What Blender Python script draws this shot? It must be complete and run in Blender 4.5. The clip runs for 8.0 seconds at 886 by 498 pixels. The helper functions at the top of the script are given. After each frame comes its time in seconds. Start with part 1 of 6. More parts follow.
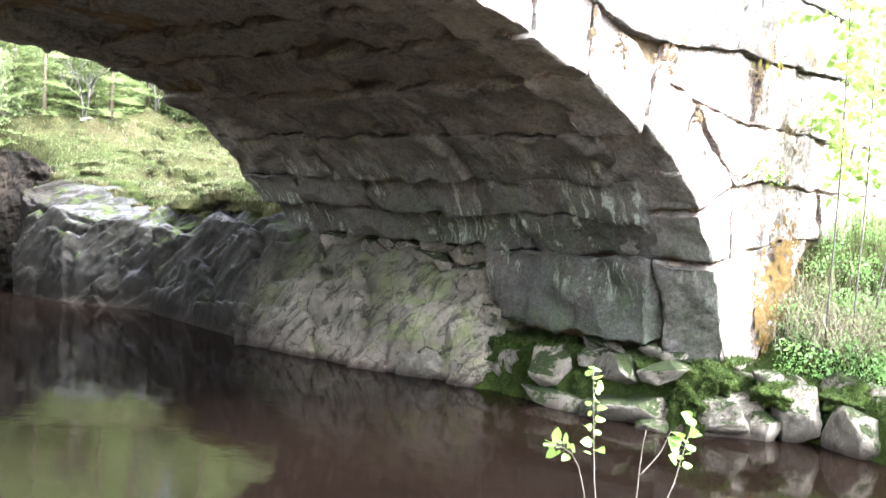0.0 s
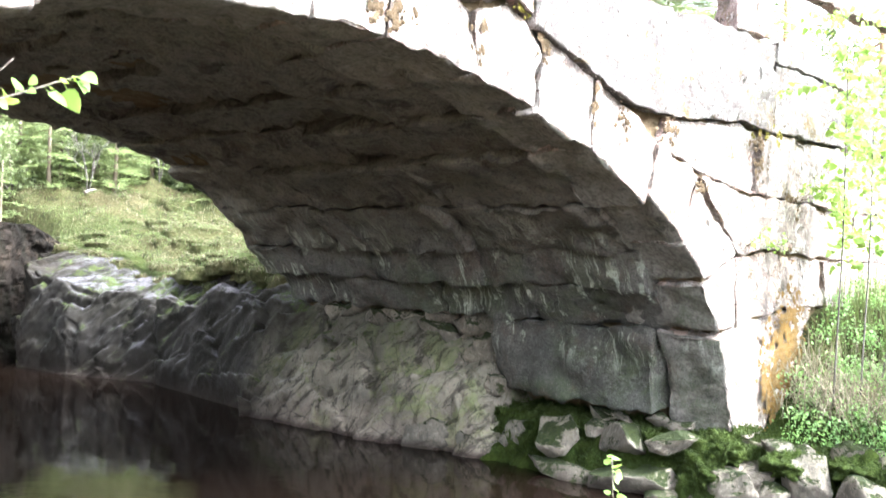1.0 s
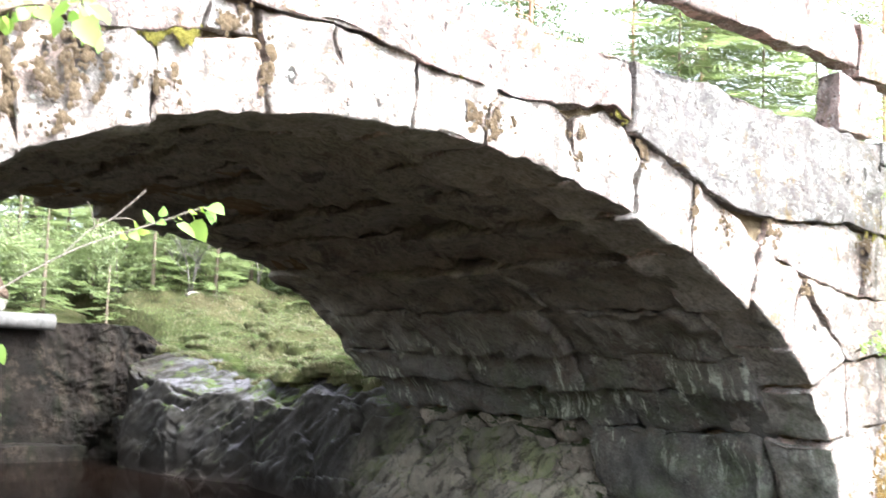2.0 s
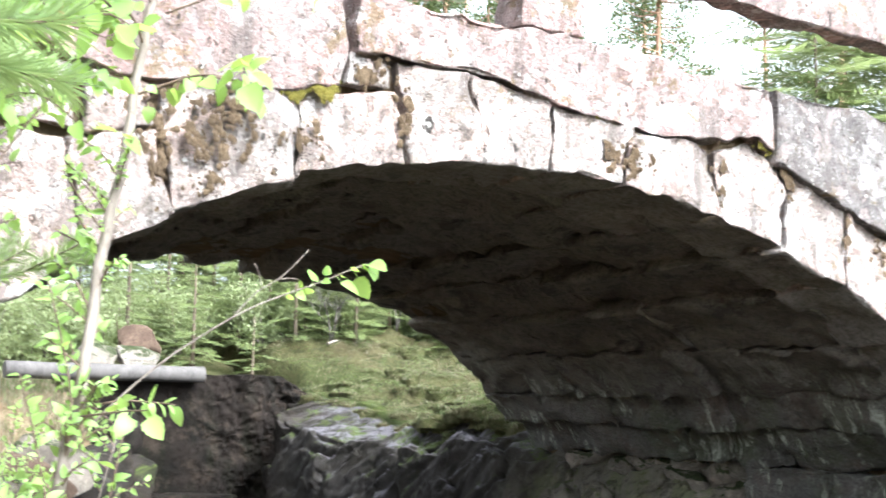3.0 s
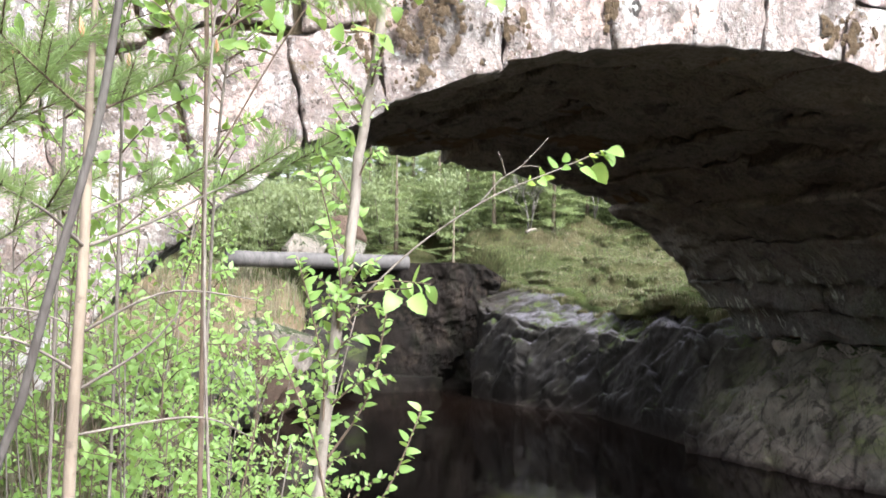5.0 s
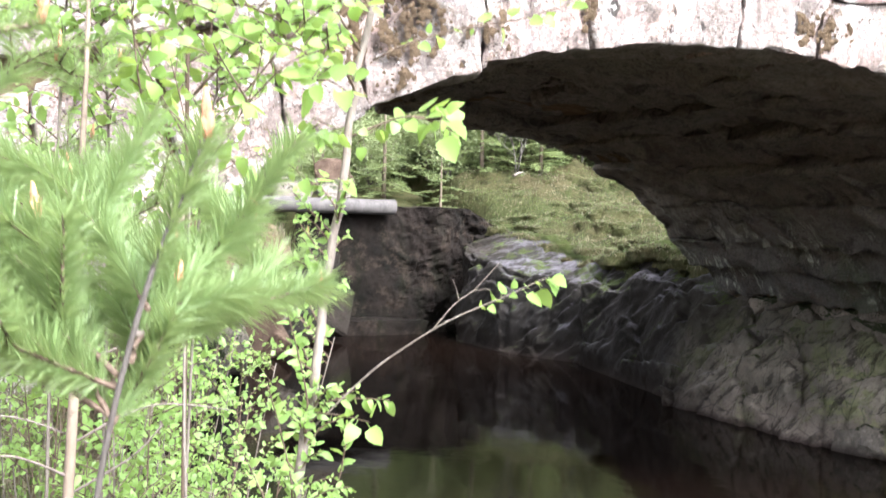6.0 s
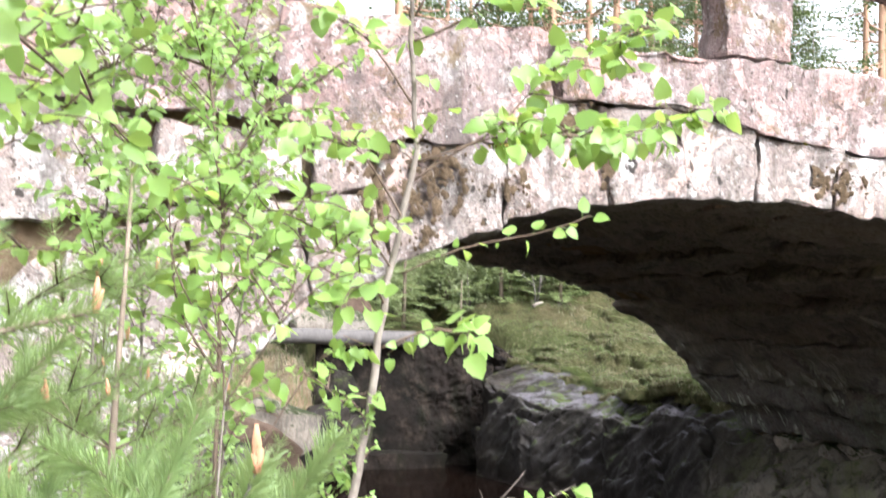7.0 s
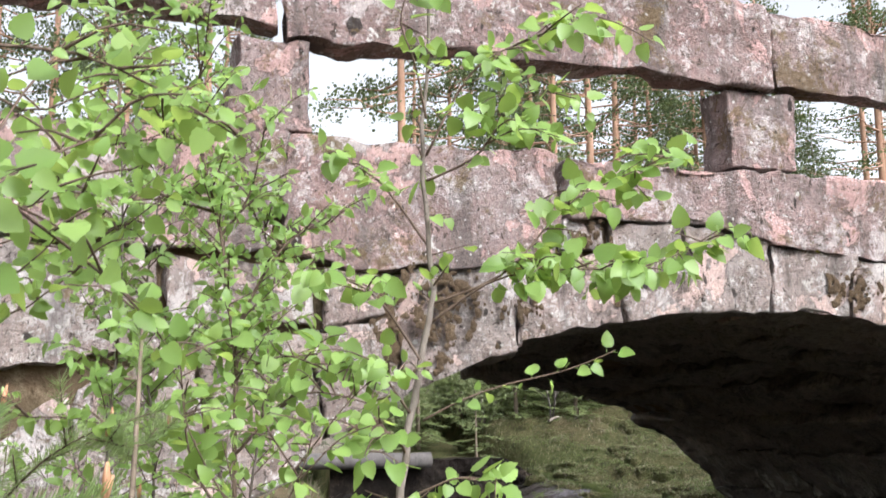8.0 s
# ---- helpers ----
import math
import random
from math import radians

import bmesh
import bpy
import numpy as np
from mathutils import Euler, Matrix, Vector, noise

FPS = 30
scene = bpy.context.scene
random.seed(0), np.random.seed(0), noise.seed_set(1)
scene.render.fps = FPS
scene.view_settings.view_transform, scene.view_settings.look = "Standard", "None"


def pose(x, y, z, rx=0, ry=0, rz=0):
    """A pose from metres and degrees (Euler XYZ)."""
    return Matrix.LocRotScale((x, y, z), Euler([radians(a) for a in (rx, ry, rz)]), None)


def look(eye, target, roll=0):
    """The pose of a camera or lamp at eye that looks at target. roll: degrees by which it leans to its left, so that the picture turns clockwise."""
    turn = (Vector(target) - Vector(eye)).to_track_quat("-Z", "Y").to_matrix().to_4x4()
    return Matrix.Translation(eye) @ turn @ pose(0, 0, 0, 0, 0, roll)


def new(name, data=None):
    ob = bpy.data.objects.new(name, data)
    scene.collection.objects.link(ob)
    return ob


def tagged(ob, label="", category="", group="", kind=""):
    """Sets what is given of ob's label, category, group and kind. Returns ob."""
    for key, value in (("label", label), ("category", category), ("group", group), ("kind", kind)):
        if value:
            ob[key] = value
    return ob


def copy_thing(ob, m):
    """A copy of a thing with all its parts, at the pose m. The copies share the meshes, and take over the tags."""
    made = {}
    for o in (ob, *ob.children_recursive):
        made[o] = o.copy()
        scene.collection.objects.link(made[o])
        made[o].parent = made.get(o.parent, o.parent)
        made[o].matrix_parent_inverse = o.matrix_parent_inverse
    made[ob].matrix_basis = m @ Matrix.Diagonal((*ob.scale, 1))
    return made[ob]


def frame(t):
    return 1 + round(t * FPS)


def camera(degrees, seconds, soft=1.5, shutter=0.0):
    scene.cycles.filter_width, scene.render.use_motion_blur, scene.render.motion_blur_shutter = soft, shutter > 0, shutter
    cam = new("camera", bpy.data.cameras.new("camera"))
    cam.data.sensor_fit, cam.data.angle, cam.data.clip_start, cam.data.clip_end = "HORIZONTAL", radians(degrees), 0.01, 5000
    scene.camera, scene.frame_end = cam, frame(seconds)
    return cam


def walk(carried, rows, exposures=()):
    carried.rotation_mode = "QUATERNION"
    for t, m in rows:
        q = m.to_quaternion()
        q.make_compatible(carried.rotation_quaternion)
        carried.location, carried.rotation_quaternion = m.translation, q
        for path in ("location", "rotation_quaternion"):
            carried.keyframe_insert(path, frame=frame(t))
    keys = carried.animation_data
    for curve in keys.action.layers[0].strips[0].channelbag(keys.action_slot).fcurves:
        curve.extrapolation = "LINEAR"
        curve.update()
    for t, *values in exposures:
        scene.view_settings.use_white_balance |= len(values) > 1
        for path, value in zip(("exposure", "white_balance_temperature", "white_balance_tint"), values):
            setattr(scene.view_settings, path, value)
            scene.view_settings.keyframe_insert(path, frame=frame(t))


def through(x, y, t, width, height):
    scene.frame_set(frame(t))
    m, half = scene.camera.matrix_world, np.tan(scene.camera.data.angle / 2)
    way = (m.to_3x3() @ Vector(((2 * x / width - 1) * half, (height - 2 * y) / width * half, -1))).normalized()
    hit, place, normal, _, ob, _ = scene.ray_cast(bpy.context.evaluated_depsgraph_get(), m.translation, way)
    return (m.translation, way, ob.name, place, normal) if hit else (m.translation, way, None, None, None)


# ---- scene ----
cam = camera(45.3, 8.0, shutter=0.38)
PATH = [
    (0, (0.01, -4.579, 1.848), (1.436, -3.18, 1.751), 2.9),
    (0.5, (-0.024, -4.583, 1.858), (1.406, -3.186, 1.817), 3.1),
    (1, (-0.049, -4.574, 1.914), (1.374, -3.169, 1.937), 2.3),
    (1.5, (-0.067, -4.557, 1.942), (1.299, -3.102, 2.066), 2.4),
    (3, (-0.101, -4.494, 1.971), (0.975, -2.83, 2.245), 1.1),
    (3.5, (-0.136, -4.479, 1.958), (0.804, -2.733, 2.222), 0.6),
    (4, (-0.176, -4.48, 1.945), (0.658, -2.677, 2.175), 0.6),
    (4.5, (-0.184, -4.46, 1.932), (0.589, -2.623, 2.099), 0.4),
    (4.7, (-0.202, -4.48, 1.91), (0.558, -2.635, 2.043), 0.9),
    (5.8, (-0.211, -4.687, 2.258), (0.581, -2.853, 2.162), 0.7),
    (6, (-0.229, -4.714, 2.303), (0.558, -2.877, 2.222), 1.8),
    (6.5, (-0.26, -4.75, 2.411), (0.545, -2.919, 2.423), 2.6),
    (7, (-0.265, -4.75, 2.463), (0.481, -2.9, 2.611), 1.8),
    (7.5, (-0.268, -4.716, 2.498), (0.446, -2.868, 2.772), 0.9),
    (8, (-0.263, -4.697, 2.518), (0.455, -2.866, 2.88), -0.5),
]
walk(cam, [(t, look(eye, target, roll)) for t, eye, target, roll in PATH], exposures=[
    (0.0, 4.2, 5750, 4), (1.7, 3.68, 5800, 4), (3.0, 3.1, 5750, 5), (4.5, 2.58, 5900, 7), (6.0, 3.0, 5900, 11), (6.8, 2.75, 5950, 10), (7.4, 2.3, 6000, 11), (8.0, 1.78, 6050, 11)])

# ---- light: bright hazy day, broad soft sun from behind the camera ----
SUN_DIR = Vector((0.24, -0.78, 0.83)).normalized()
world = bpy.data.worlds.new("sky")
scene.world = world
world.use_nodes = True
wn = world.node_tree
wn.nodes.clear()
sky = wn.nodes.new("ShaderNodeTexSky")
sky.sky_type = "NISHITA"
sky.sun_disc = False
sky.sun_elevation = math.asin(SUN_DIR.z)
sky.sun_rotation = math.atan2(SUN_DIR.x, SUN_DIR.y)
sky.air_density = 1.0
sky.dust_density = 4.0
sky.ozone_density = 1.0
wbg = wn.nodes.new("ShaderNodeBackground")
wbg.inputs["Strength"].default_value = 0.15
wout = wn.nodes.new("ShaderNodeOutputWorld")
grey = wn.nodes.new("ShaderNodeRGBToBW")
veil = wn.nodes.new("ShaderNodeMix")
veil.data_type = "RGBA"
veil.inputs[0].default_value = 0.94  # thin high cloud
wn.links.new(sky.outputs[0], grey.inputs[0])
wn.links.new(sky.outputs[0], veil.inputs[6])
wn.links.new(grey.outputs[0], veil.inputs[7])
wn.links.new(veil.outputs[2], wbg.inputs[0])
wn.links.new(wbg.outputs[0], wout.inputs[0])
sun = new("sun", bpy.data.lights.new("sun", "SUN"))
sun.data.energy = 1.45
sun.data.angle = radians(18)
sun.data.color = (1.0, 0.95, 0.88)
sun.rotation_euler = (-SUN_DIR).to_track_quat("-Z", "Y").to_euler()

# ---- materials ----
class Nodes:
    """Small helper round a node tree."""

    def __init__(self, name):
        self.mat = bpy.data.materials.new(name)
        self.mat.use_nodes = True
        self.t = self.mat.node_tree
        self.bsdf = self.t.nodes["Principled BSDF"]
        self.geo = self.t.nodes.new("ShaderNodeNewGeometry")
        self.info = self.t.nodes.new("ShaderNodeObjectInfo")

    def link(self, a, b):
        self.t.links.new(a, b)

    def noise(self, scale, detail=4.0, rough=0.6, stretch=(1, 1, 1), shift=False, warp=0.0, dip=0.0):
        m = self.t.nodes.new("ShaderNodeMapping")
        m.inputs["Scale"].default_value = stretch
        if dip:
            turn = self.t.nodes.new("ShaderNodeMapping")
            turn.inputs["Rotation"].default_value = (radians(dip), 0, 0)
            self.link(self.geo.outputs["Position"], turn.inputs["Vector"])
            self.link(turn.outputs[0], m.inputs["Vector"])
        else:
            self.link(self.geo.outputs["Position"], m.inputs["Vector"])
        n = self.t.nodes.new("ShaderNodeTexNoise")
        n.inputs["Scale"].default_value = scale
        n.inputs["Detail"].default_value = detail
        n.inputs["Roughness"].default_value = rough
        n.inputs["Distortion"].default_value = warp
        if shift:
            n.noise_dimensions = "4D"
            mul = self.math("MULTIPLY", self.info.outputs["Random"], 37.0)
            self.link(mul, n.inputs["W"])
        self.link(m.outputs[0], n.inputs["Vector"])
        return n.outputs["Fac"]

    def voronoi(self, scale, feature="F1", stretch=(1, 1, 1), out="Distance"):
        m = self.t.nodes.new("ShaderNodeMapping")
        m.inputs["Scale"].default_value = stretch
        self.link(self.geo.outputs["Position"], m.inputs["Vector"])
        n = self.t.nodes.new("ShaderNodeTexVoronoi")
        n.feature = feature
        n.inputs["Scale"].default_value = scale
        self.link(m.outputs[0], n.inputs["Vector"])
        return n.outputs[out]

    def math(self, op, a, b=0.0):
        n = self.t.nodes.new("ShaderNodeMath")
        n.operation = op
        for i, v in enumerate((a, b)):
            if isinstance(v, (int, float)):
                n.inputs[i].default_value = v
            else:
                self.link(v, n.inputs[i])
        return n.outputs[0]

    def ramp(self, fac, lo, hi):
        n = self.t.nodes.new("ShaderNodeMapRange")
        n.inputs["From Min"].default_value = lo
        n.inputs["From Max"].default_value = hi
        self.link(fac, n.inputs["Value"])
        return n.outputs[0]

    def mix(self, fac, a, b):
        n = self.t.nodes.new("ShaderNodeMix")
        n.data_type = "RGBA"
        for sock, v in ((n.inputs[0], fac), (n.inputs[6], a), (n.inputs[7], b)):
            if isinstance(v, (int, float)):
                sock.default_value = v
            elif isinstance(v, tuple):
                sock.default_value = (*v, 1.0)
            else:
                self.link(v, sock)
        return n.outputs[2]

    def axis(self, which):
        n = self.t.nodes.new("ShaderNodeSeparateXYZ")
        self.link(self.geo.outputs["Normal"], n.inputs[0])
        return n.outputs[which]

    def place(self, which):
        n = self.t.nodes.new("ShaderNodeSeparateXYZ")
        self.link(self.geo.outputs["Position"], n.inputs[0])
        return n.outputs[which]

    def bump(self, height, strength=0.4, distance=0.02):
        n = self.t.nodes.new("ShaderNodeBump")
        n.inputs["Strength"].default_value = strength
        n.inputs["Distance"].default_value = distance
        self.link(height, n.inputs["Height"])
        self.link(n.outputs[0], self.bsdf.inputs["Normal"])

    def done(self, color, rough=0.85, spec=0.3):
        if isinstance(color, tuple):
            self.bsdf.inputs["Base Color"].default_value = (*color, 1.0)
        else:
            self.link(color, self.bsdf.inputs["Base Color"])
        if isinstance(rough, (int, float)):
            self.bsdf.inputs["Roughness"].default_value = rough
        else:
            self.link(rough, self.bsdf.inputs["Roughness"])
        self.bsdf.inputs["Specular IOR Level"].default_value = spec
        return self.mat


def granite_material(name, pink, grey, white, moss_amount=0.12):
    n = Nodes(name)
    tint = n.ramp(n.info.outputs["Random"], 0, 1)
    large = n.ramp(n.noise(1.9, 6, 0.7, shift=True), 0.38, 0.62)
    c = n.mix(large, pink, grey)
    c = n.mix(n.math("MULTIPLY", tint, 0.35), c, tuple(0.62 * v for v in pink))
    mottle = n.ramp(n.noise(11, 7, 0.78, shift=True), 0.44, 0.57)
    c = n.mix(n.math("MULTIPLY", mottle, 0.55), c, tuple(0.55 * v for v in grey))
    grain = n.ramp(n.noise(48, 4, 0.75), 0.42, 0.62)
    c = n.mix(n.math("MULTIPLY", grain, 0.2), c, white)
    speck = n.ramp(n.noise(85, 3, 0.6), 0.56, 0.62)
    c = n.mix(n.math("MULTIPLY", speck, 0.28), c, (0.09, 0.072, 0.07))
    shade = n.ramp(n.noise(2.6, 8, 0.78, shift=True, warp=0.5), 0.50, 0.58)
    c = n.mix(n.math("MULTIPLY", shade, 0.5), c, tuple(0.5 * v for v in pink))
    blot = n.ramp(n.noise(3.4, 9, 0.8, shift=True, warp=0.4), 0.53, 0.56)
    c = n.mix(n.math("MULTIPLY", blot, 0.8), c, white)
    flake = n.noise(2.7, 6, 0.62, shift=True, warp=0.9)
    c = n.mix(n.math("MULTIPLY", n.ramp(flake, 0.555, 0.57), 0.8), c, tuple(min(0.75, 1.45 * v) for v in pink))
    c = n.mix(n.math("MULTIPLY", n.math("MULTIPLY", n.ramp(flake, 0.535, 0.552), n.ramp(flake, 0.568, 0.556)), 0.6), c, tuple(0.35 * v for v in pink))
    crust = n.ramp(n.noise(15, 6, 0.8, shift=True), 0.56, 0.60)
    c = n.mix(n.math("MULTIPLY", crust, 0.7), c, tuple(min(0.8, 1.12 * v) for v in white))
    dark = n.ramp(n.noise(6.5, 8, 0.85, shift=True, warp=0.8), 0.545, 0.59)
    c = n.mix(n.math("MULTIPLY", dark, 0.8), c, (0.12, 0.095, 0.075))
    streak = n.ramp(n.noise(5, 5, 0.65, stretch=(1, 1, 0.10)), 0.52, 0.64)
    c = n.mix(n.math("MULTIPLY", streak, 0.75), c, (0.13, 0.11, 0.10))
    grime = n.math("MULTIPLY", n.ramp(n.noise(34, 5, 0.8, stretch=(1, 1, 0.45)), 0.50, 0.60), n.ramp(n.noise(1.6, 5, 0.7, shift=True), 0.40, 0.62))
    c = n.mix(n.math("MULTIPLY", grime, 0.55), c, (0.085, 0.075, 0.07))
    hole = n.ramp(n.noise(9, 3, 0.5, stretch=(1, 1, 0.55), shift=True), 0.675, 0.70)
    c = n.mix(n.math("MULTIPLY", hole, 0.9), c, (0.035, 0.03, 0.026))
    pit = n.ramp(n.noise(20, 4, 0.7, shift=True, warp=0.5), 0.61, 0.64)
    c = n.mix(n.math("MULTIPLY", pit, 0.85), c, (0.06, 0.045, 0.035))
    moss = n.ramp(n.noise(2.4, 8, 0.85, shift=True, warp=0.4), 0.69 - moss_amount, 0.73 - moss_amount)
    c = n.mix(n.math("MULTIPLY", moss, 0.75), c, (0.16, 0.11, 0.05))
    h = n.math("ADD", n.noise(12, 9, 0.75), n.math("MULTIPLY", n.noise(65, 5, 0.75), 0.4))
    spot = n.ramp(n.noise(26, 3, 0.55, shift=True), 0.64, 0.67)
    c = n.mix(n.math("MULTIPLY", spot, 0.75), c, (0.66, 0.64, 0.60))
    nick = n.ramp(n.noise(40, 4, 0.7, shift=True, warp=0.6), 0.60, 0.64)
    c = n.mix(n.math("MULTIPLY", nick, 0.8), c, (0.05, 0.042, 0.036))
    n.bump(h, 1.0, 0.06)
    return n.done(c, 0.9, 0.2)


def vault_material(name, skylit=0.0):
    """Damp stained stone with the vault's shade in its tone; skylit: how much painted skylight pales it to grey
    granite.
    """
    n = Nodes(name)
    large = n.ramp(n.noise(1.3, 5, 0.65, shift=True), 0.35, 0.65)
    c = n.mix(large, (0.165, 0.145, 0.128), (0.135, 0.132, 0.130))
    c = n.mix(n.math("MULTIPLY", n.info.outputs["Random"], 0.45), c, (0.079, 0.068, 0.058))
    algae = n.ramp(n.noise(1.1, 5, 0.65, warp=0.3), 0.47, 0.57)
    c = n.mix(n.math("MULTIPLY", algae, 0.7), c, (0.085, 0.112, 0.048))
    # paler with height: light missing at the crown is put into the colour
    dry = n.ramp(n.math("ADD", n.place(2), n.math("MULTIPLY", n.noise(1.6, 5, 0.7), 1.2)), 2.2, 3.1)
    c = n.mix(n.math("MULTIPLY", dry, 0.75), c, (0.37, 0.32, 0.27))
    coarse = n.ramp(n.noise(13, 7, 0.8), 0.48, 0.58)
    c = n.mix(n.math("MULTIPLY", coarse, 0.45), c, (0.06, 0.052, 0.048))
    rust = n.ramp(n.noise(2.1, 6, 0.75, shift=True), 0.52, 0.60)
    c = n.mix(n.math("MULTIPLY", rust, 0.6), c, (0.137, 0.094, 0.072))
    blot = n.ramp(n.noise(2.4, 7, 0.75, warp=0.7), 0.56, 0.60)
    c = n.mix(n.math("MULTIPLY", blot, 0.75), c, (0.05, 0.045, 0.04))
    run = n.ramp(n.noise(9, 6, 0.75, stretch=(0.16, 1.3, 0.14)), 0.51, 0.55)
    runmask = n.math("MULTIPLY", n.ramp(n.noise(1.5, 5, 0.7), 0.515, 0.56), n.math("MULTIPLY", n.ramp(n.place(2), 2.5, 1.9), n.ramp(n.place(2), 0.9, 1.25)))
    c = n.mix(n.math("MULTIPLY", n.math("MULTIPLY", run, runmask), 0.9), c, (0.62, 0.64, 0.54))
    dark = n.ramp(n.noise(7, 7, 0.8, shift=True), 0.53, 0.60)
    c = n.mix(n.math("MULTIPLY", dark, 0.65), c, (0.055, 0.05, 0.045))
    fleck = n.ramp(n.noise(30, 5, 0.8), 0.53, 0.62)
    c = n.mix(n.math("MULTIPLY", fleck, 0.5), c, (0.30, 0.29, 0.265))
    grain = n.ramp(n.noise(52, 5, 0.8), 0.50, 0.60)
    c = n.mix(n.math("MULTIPLY", grain, 0.6), c, (0.03, 0.026, 0.022))
    chip = n.math("MULTIPLY", n.ramp(n.noise(75, 4, 0.75), 0.55, 0.62), n.ramp(n.noise(4, 5, 0.7, shift=True), 0.42, 0.58))
    c = n.mix(n.math("MULTIPLY", chip, 0.6), c, (0.36, 0.35, 0.33))
    # ring undersides: skylight near the face is painted as paler, greyer stone
    if skylit:
        bare = n.ramp(n.noise(2.3, 7, 0.75, shift=True, warp=0.4), 0.36, 0.56)
        c = n.mix(n.math("MULTIPLY", bare, skylit), c, n.mix(n.ramp(n.noise(22, 6, 0.8), 0.42, 0.60), (0.36, 0.325, 0.30), (0.125, 0.108, 0.096)))
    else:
        # inner stones: the vault's shade is mixed evenly into the colour
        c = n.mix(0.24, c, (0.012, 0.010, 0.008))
    h = n.math("ADD", n.noise(8, 9, 0.75, stretch=(1.4, 0.7, 1.4)), n.math("MULTIPLY", n.noise(55, 5, 0.75), 0.35))
    n.bump(h, 1.0, 0.05)
    return n.done(c, n.ramp(n.noise(3, 4), -0.4, 0.9), 0.35)


def bedrock_material(name, mossy=0.0):
    """Gneiss with a steep dip: dark upstream, damp at its foot, skylight painted on its upper faces; paler and
    algae-stained under the vault.
    """
    n = Nodes(name)
    large = n.ramp(n.noise(1.1, 6, 0.7), 0.38, 0.62)
    near = n.mix(large, (0.36, 0.315, 0.255), (0.165, 0.145, 0.12))
    algae = n.ramp(n.noise(1.2, 6, 0.75, warp=0.5), 0.50, 0.58)
    near = n.mix(n.math("MULTIPLY", algae, 0.65), near, (0.21, 0.24, 0.09))
    low = n.ramp(n.math("ADD", n.place(2), n.math("MULTIPLY", n.noise(2.5, 4, 0.7), 0.5)), 0.75, 0.35)
    near = n.mix(n.math("MULTIPLY", low, 0.5), near, (0.38, 0.30, 0.26))
    top = n.ramp(n.math("ADD", n.place(2), n.math("MULTIPLY", n.noise(1.7, 5, 0.7), 0.7)), 1.05, 1.5)
    near = n.mix(n.math("MULTIPLY", top, 0.7), near, (0.07, 0.066, 0.05))
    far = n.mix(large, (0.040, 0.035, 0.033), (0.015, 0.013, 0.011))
    # upper faces paled by their slope: skylight put into the rock colour
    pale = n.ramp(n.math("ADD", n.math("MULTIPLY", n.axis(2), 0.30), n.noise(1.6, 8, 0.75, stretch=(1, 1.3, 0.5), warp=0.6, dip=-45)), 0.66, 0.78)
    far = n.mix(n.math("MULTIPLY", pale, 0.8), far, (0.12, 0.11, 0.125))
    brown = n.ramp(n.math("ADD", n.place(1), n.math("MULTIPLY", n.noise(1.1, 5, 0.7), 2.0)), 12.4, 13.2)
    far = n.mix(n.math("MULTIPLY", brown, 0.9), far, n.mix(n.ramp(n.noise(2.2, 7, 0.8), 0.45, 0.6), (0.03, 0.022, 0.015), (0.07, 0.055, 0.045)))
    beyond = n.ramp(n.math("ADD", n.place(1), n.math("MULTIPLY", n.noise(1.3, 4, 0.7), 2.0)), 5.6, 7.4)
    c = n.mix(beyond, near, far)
    streak = n.ramp(n.noise(7, 7, 0.78, stretch=(0.8, 1.6, 0.28), dip=-45, warp=0.3), 0.53, 0.59)
    c = n.mix(n.math("MULTIPLY", streak, 0.16), c, (0.15, 0.14, 0.14))
    dark = n.ramp(n.noise(4.5, 8, 0.8, stretch=(1, 1.5, 0.35), dip=-45, warp=0.5), 0.51, 0.58)
    c = n.mix(n.math("MULTIPLY", dark, 0.75), c, (0.030, 0.026, 0.021))
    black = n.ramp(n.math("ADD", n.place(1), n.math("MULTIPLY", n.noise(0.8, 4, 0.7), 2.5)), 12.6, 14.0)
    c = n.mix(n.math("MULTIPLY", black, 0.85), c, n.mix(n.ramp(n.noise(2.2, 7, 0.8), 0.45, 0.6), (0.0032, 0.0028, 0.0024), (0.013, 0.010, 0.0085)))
    fleck = n.ramp(n.noise(38, 5, 0.8), 0.53, 0.62)
    c = n.mix(n.math("MULTIPLY", fleck, 0.35), c, (0.05, 0.045, 0.038))
    wet = n.ramp(n.math("ADD", n.place(2), n.math("MULTIPLY", n.noise(3, 4), 0.16)), 0.17, 0.10)
    c = n.mix(n.math("MULTIPLY", wet, 0.85), c, (0.045, 0.03, 0.028))
    damp = n.math("MULTIPLY", beyond, n.ramp(n.math("ADD", n.place(2), n.math("MULTIPLY", n.noise(2, 4), 0.5)), 0.62, 0.40))
    c = n.mix(n.math("MULTIPLY", damp, 0.8), c, (0.022, 0.017, 0.014))
    up = n.ramp(n.axis(2), 0.1, 0.6)
    grow = n.ramp(n.noise(1.9, 8, 0.8, stretch=(1, 1.3, 0.5), dip=-45), 0.53 - mossy * 0.2, 0.57 - mossy * 0.2)
    c = n.mix(n.math("MULTIPLY", n.math("MULTIPLY", up, grow), 0.85), c, (0.050, 0.066, 0.016))
    crack = n.ramp(n.voronoi(2.1, "DISTANCE_TO_EDGE", (1, 1.3, 0.8)), 0.016, 0.0)
    c = n.mix(n.math("MULTIPLY", crack, 0.5), c, (0.03, 0.026, 0.022))
    h = n.math("ADD", n.noise(6, 10, 0.78, stretch=(1, 1.6, 0.4), dip=-45, warp=0.4), n.math("MULTIPLY", n.noise(45, 5, 0.8), 0.35))
    n.bump(h, 1.0, 0.045)
    return n.done(c, 0.85, 0.12)


